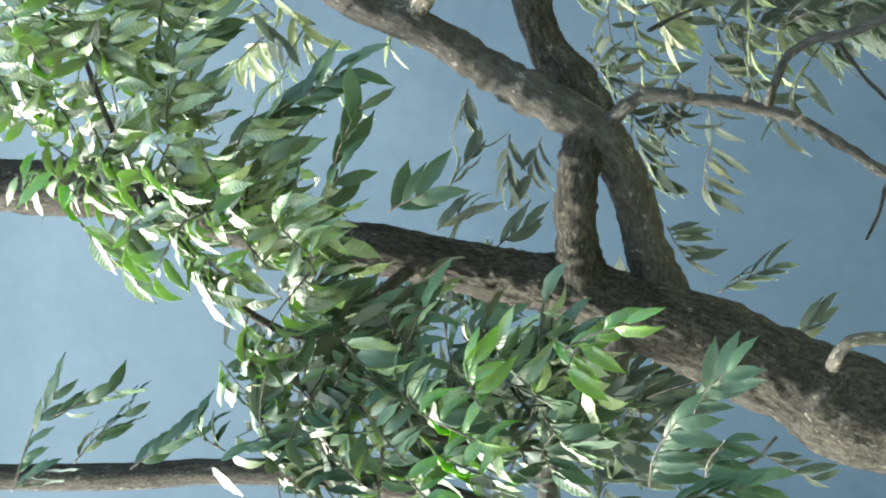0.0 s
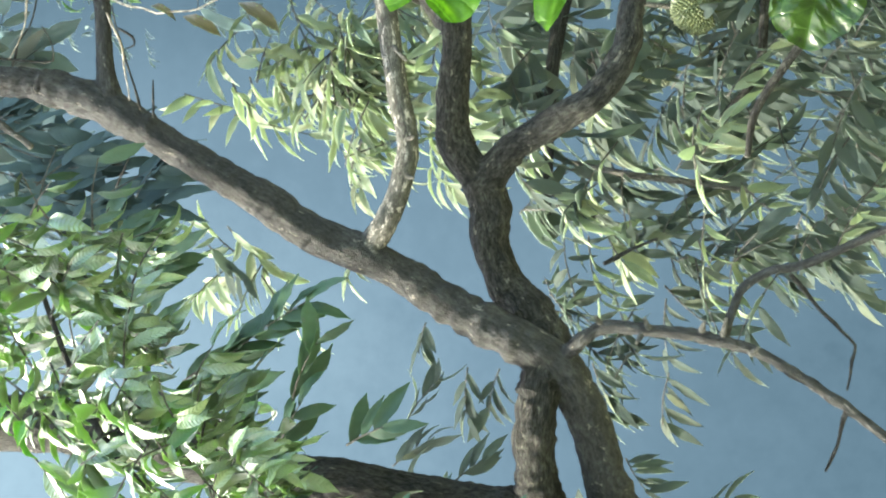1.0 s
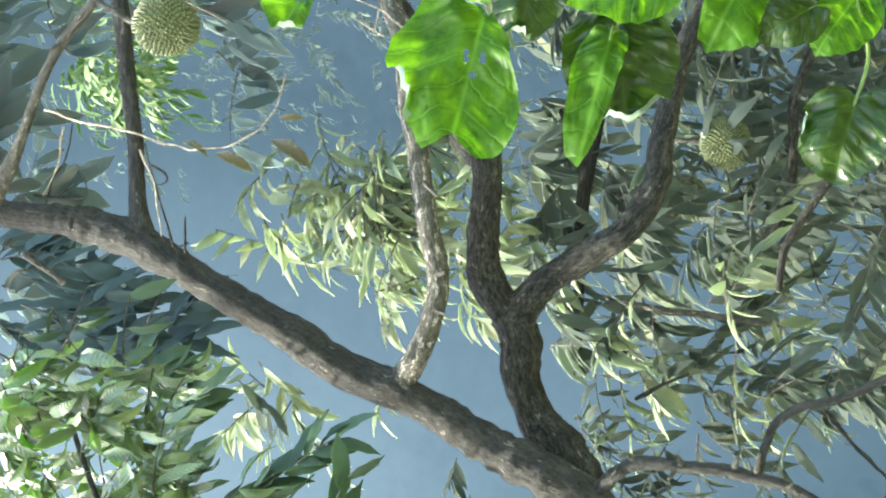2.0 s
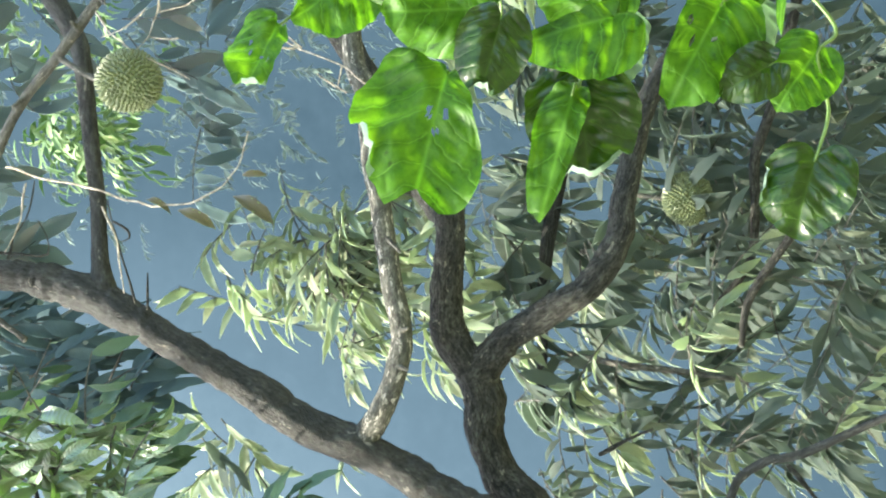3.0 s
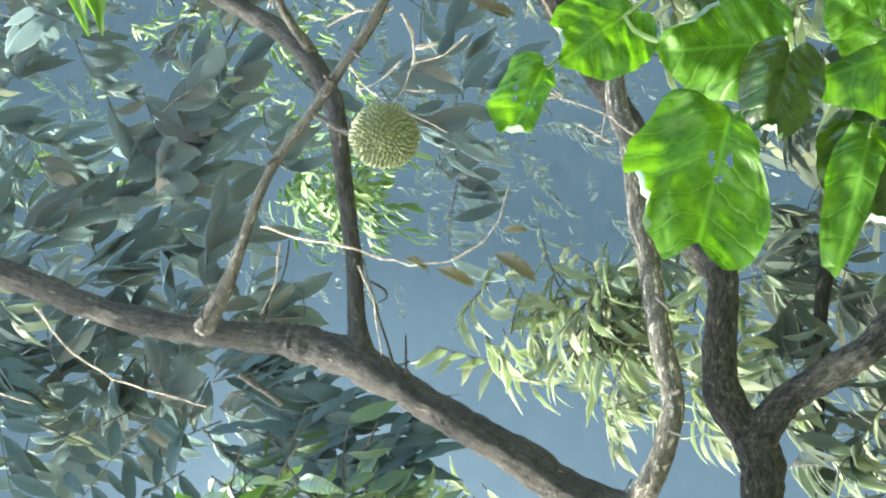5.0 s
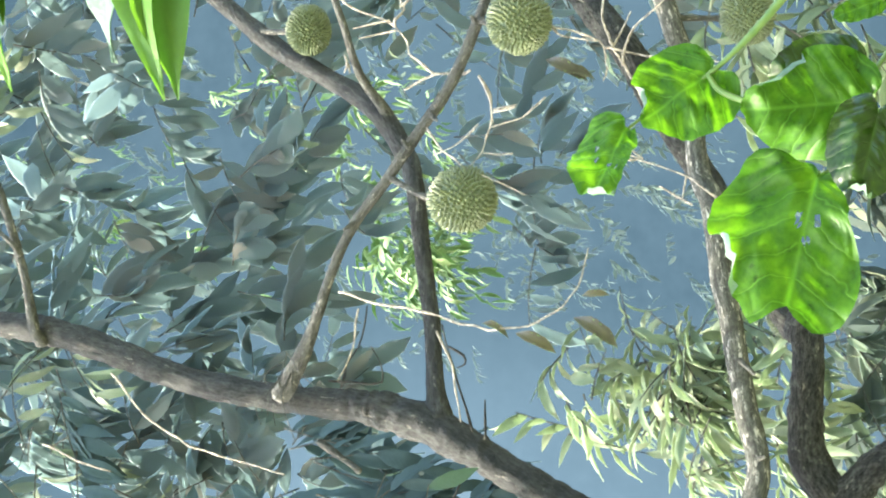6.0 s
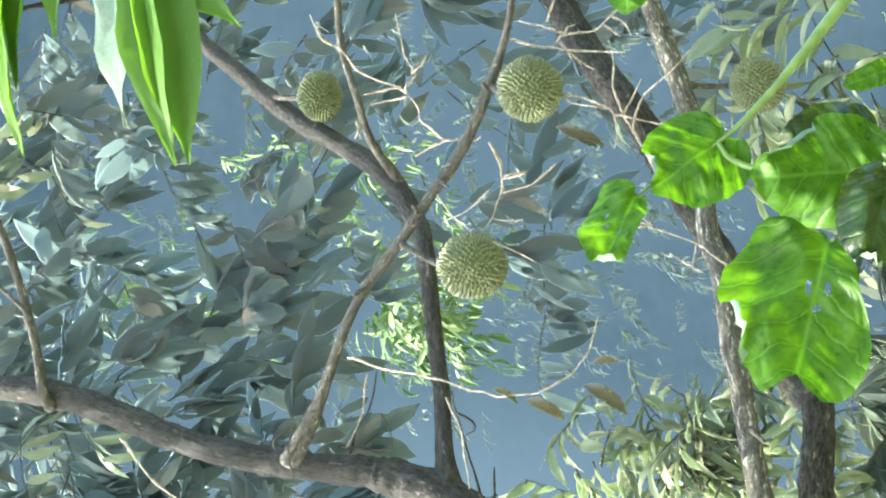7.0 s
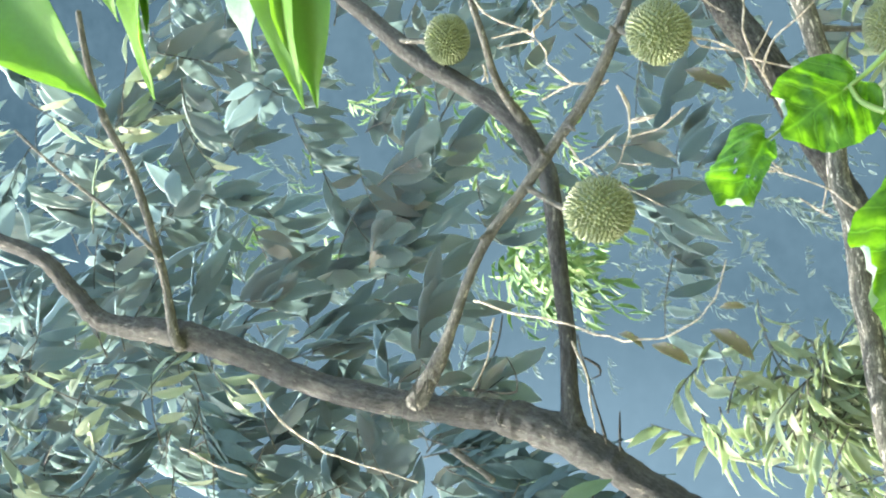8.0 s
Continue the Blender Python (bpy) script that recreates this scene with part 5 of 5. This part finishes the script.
limb("stem", [((0.434, 3.539, 2.3), 0.003), ((0.402, 3.58, 2.302), 0.003), ((0.368, 3.6, 2.306), 0.003)], vine, STEM, 8, 5, 0.08)
limb("stem", [((0.446, 3.469, 2.561), 0.0042), ((0.42, 3.464, 2.543), 0.005), ((0.402, 3.462, 2.51), 0.0055), ((0.389, 3.454, 2.463), 0.003)], vine, STEM, 8, 5, 0.08)
limb("stem", [((0.587, 3.658, 1.933), 0.005), ((0.501, 3.681, 1.809), 0.0045), ((0.457, 3.686, 1.831), 0.004), ((0.409, 3.661, 1.886), 0.0035)], vine, STEM, 8, 5, 0.08)
limb("stem", [((0.501, 3.681, 1.809), 0.0045), ((0.362, 3.704, 1.686), 0.004), ((0.307, 3.675, 1.718), 0.0035), ((0.201, 3.681, 1.696), 0.0035), ((0.11, 3.654, 1.719), 0.003)], vine, STEM, 8, 5, 0.08)
limb("stem", [((0.37, 3.596, 2.087), 0.003), ((0.31, 3.606, 2.129), 0.003), ((0.241, 3.548, 2.15), 0.003)], vine, STEM, 8, 5, 0.08)
limb("stem", [((0.777, 3.434, 2.695), 0.003), ((0.875, 3.465, 2.654), 0.004), ((0.957, 3.629, 2.122), 0.005)], vine, STEM, 8, 5, 0.08)
limb("stem", [((0.446, 3.469, 2.561), 0.003), ((0.396, 3.465, 2.654), 0.003), ((0.354, 3.423, 2.695), 0.0028)], vine, STEM, 8, 5, 0.08)
limb("stem", [((0.561, 3.545, 2.278), 0.003), ((0.63, 3.573, 2.253), 0.004), ((0.685, 3.613, 2.141), 0.004)], vine, STEM, 8, 5, 0.08)
VINE_BIG = [
    ((0.257, 3.417, 2.37), (0.04, 3.373, 2.42), (0.05, -0.99, -0.16), (LOBE_NARROW, LOBE_WIDE), (-0.12, -0.1), 1.0, (-44, -30), 0, 10, 1, 0.97),
    ((0.236, 3.527, 2.154), (-0.018, 3.48, 2.212), (0.1, -0.99, -0.16), (SLENDER, BLUNT), (-0.2, -0.5), 0.9, None, 0, 11, 0, 0.93),
    ((0.369, 3.516, 2.079), (0.31, 3.439, 2.288), (0, -1.03, -0.02), (OVAL, SLENDER), (0.5, -0.25), 1.05, None, 0, 12, 0, 0.84),
    ((0.378, 3.534, 2.087), (0.483, 3.471, 2.245), (-0.2, -1.04, 0.03), (OVAL, OVAL), (-0.1, 0.1), 1.0, None, 0, 13, 1, 0.8),
    ((0.387, 3.492, 2.321), (0.376, 3.416, 2.528), (-0.2, -1.0, -0.11), (OVAL, OVAL), (-0.5, 0.0), 0.95, (-45, -20), 0, 14, 0, 0.86),
    ((0.348, 3.393, 2.266), (0.189, 3.363, 2.303), (0.0, -0.97, -0.26), (OVAL, OVAL), (0.0, 0.05), 0.9, (-6, 4), 2, 15, 0, 0.85),
]
VINE_SIDE = [
    ((0.448, 3.469, 2.561), (0.345, 3.393, 2.692), (-0.1, -1.04, 0.03), (OVAL, WING), (-0.1, -0.15), 1.1, (-20, -8), 0, 16, 0, 0.8),
    ((0.351, 3.413, 2.694), (0.201, 3.336, 2.751), (0.15, -1.04, 0.03), (BLUNT, OVAL), (0.1, -0.2), 1.0, (-3, 8), 0, 17, 1, 0.8),
    ((0.376, 3.656, 2.095), (0.201, 3.609, 2.117), (-0.2, -0.77, -0.62), (OVAL, OVAL), (0.1, -0.1), 0.85, None, 1, 18, 0, 0.8),
    ((0.406, 3.649, 1.891), (0.177, 3.578, 2.001), (-0.3, -0.96, 0.1), (WING, BLUNT), (0.0, 0.9), 0.95, (30, 48), 0, 19, 1, 0.85),
    ((0.462, 3.686, 1.828), (0.476, 3.625, 1.981), (-0.1, -1.04, 0.03), (OVAL, OVAL), (-0.1, 0.1), 1.0, None, 0, 20, 0, 0.85),
    ((0.416, 3.728, 1.828), (0.25, 3.711, 1.813), (0.1, -0.79, -0.52), (BLUNT, BLUNT), (0.1, -0.1), 0.9, None, 1, 21, 0, 0.85),
]
# dark leaves added where parts of the vine lie in shade
VINE_DARK = [
    ((0.245, 3.58, 2.149), (0.017, 3.566, 2.125), (0.0, -0.97, -0.2), (OVAL, OVAL), (-0.1, -0.1), 1.0, (-12, 26), 2, 27, 0, 0.86),
    ((0.285, 3.622, 1.799), (0.224, 3.575, 1.897), (0.0, -0.97, -0.2), (OVAL, OVAL), (-0.1, -0.1), 0.9, None, 2, 28, 0, 0.9),
    ((0.445, 3.54, 2.338), (0.444, 3.491, 2.48), (0.0, -0.97, -0.2), (OVAL, OVAL), (-0.1, -0.2), 0.95, (30, 60), 2, 29, 0, 0.9),
]
VINE_END = [
    ((0.111, 3.654, 1.719), (-0.064, 3.621, 1.765), (-0.35, -0.93, 0.17), (OVAL, WING), (-0.02, 0.1), 1.05, (-62, -40), 2, 22, 0, 0.85),
    ((0.309, 3.674, 1.721), (0.193, 3.612, 1.797), (0.1, -1.04, 0.03), (OVAL, OVAL), (-0.2, 0.1), 1.0, None, 0, 23, 0, 0.85),
    ((0.501, 3.58, 1.761), (0.317, 3.552, 1.791), (0.1, -0.93, 0.37), (SLENDER, SLENDER), (0.3, 0.3), 0.9, None, 0, 24, 0, 0.9),
    ((0.777, 3.434, 2.695), (0.653, 3.401, 2.701), (0.1, -1.02, -0.07), (OVAL, OVAL), (-0.2, -0.3), 1.0, None, 0, 25, 0, 0.85),
    ((0.561, 3.545, 2.278), (0.532, 3.501, 2.366), (0.1, -1.02, -0.07), (BLUNT, BLUNT), (-0.2, 0.1), 1.0, None, 0, 26, 0, 0.85),
]
for row in VINE_BIG + VINE_SIDE + VINE_DARK + VINE_END:
    vine_leaf(vine, *row)

# the vine hangs from a point a hand's width up its stem
vine.location += Vector((0.0, -0.011, 0.040))

strand = thing("leafy_shoot", (0.890, 3.200, 3.582), "drooping shoot of long bright green leaves close by", "shoot")
limb("stem", [((1.0, 3.2, -0.05), 0.009), ((0.95, 3.2, 1.2), 0.007), ((0.901, 3.200, 2.775), 0.005), ((0.901, 3.200, 3.240), 0.004), ((0.897, 3.200, 3.642), 0.004), ((0.970, 3.200, 4.289), 0.004)], strand, STEM, 8, 5, 0.08)
LONG = [mesh_of("long_leaf", *leaf_data((0.16, 0.1, 0.13)[i], 0.55, 0.25 + 0.1 * i, 0.012, 70 + i, 12), [SHOOT, SHOOT]) for i in range(3)]
GREY = mesh_of("long_leaf", *leaf_data(0.13, 0.3, 0.3, 0.02, 75, 12), [VINE_UNDER, VINE_UNDER])
BLADES = [
    ((0.896, 3.200, 3.636), (0.512, 3.200, 3.669), (0.0, -1, 0.4)), ((0.886, 3.180, 3.587), (0.432, 3.150, 3.536), (0.0, -1, 0.1)), ((0.888, 3.200, 3.568), (0.442, 3.180, 3.472), (0.1, -0.9, -0.5)), ((0.914, 3.220, 3.753), (0.692, 3.220, 3.807), (0.0, -1, 0.3)),
    ((0.915, 3.200, 3.801), (0.604, 3.180, 3.897), (0.0, -0.9, 0.4)), ((0.859, 3.200, 3.582), (0.673, 3.200, 3.403), (0.2, -1, 0.2)), ((0.832, 3.150, 4.313), (0.462, 3.100, 3.921), (0.2, -1, 0.1)), ((0.872, 3.200, 3.878), (0.473, 3.200, 3.911), (0.0, -0.9, 0.5)), ((0.882, 3.200, 3.970), (0.624, 3.200, 3.974), (0.0, -1, 0.3)),
]
for i, (a, b, face) in enumerate(BLADES):
    ob = new("leaf", GREY if i == 0 else LONG[i % 3])
    ob.parent = strand
    ob.matrix_basis = Matrix.Translation(-Vector(strand.location)) @ leaf_matrix(a, Vector(b) - Vector(a), face, (Vector(b) - Vector(a)).length)
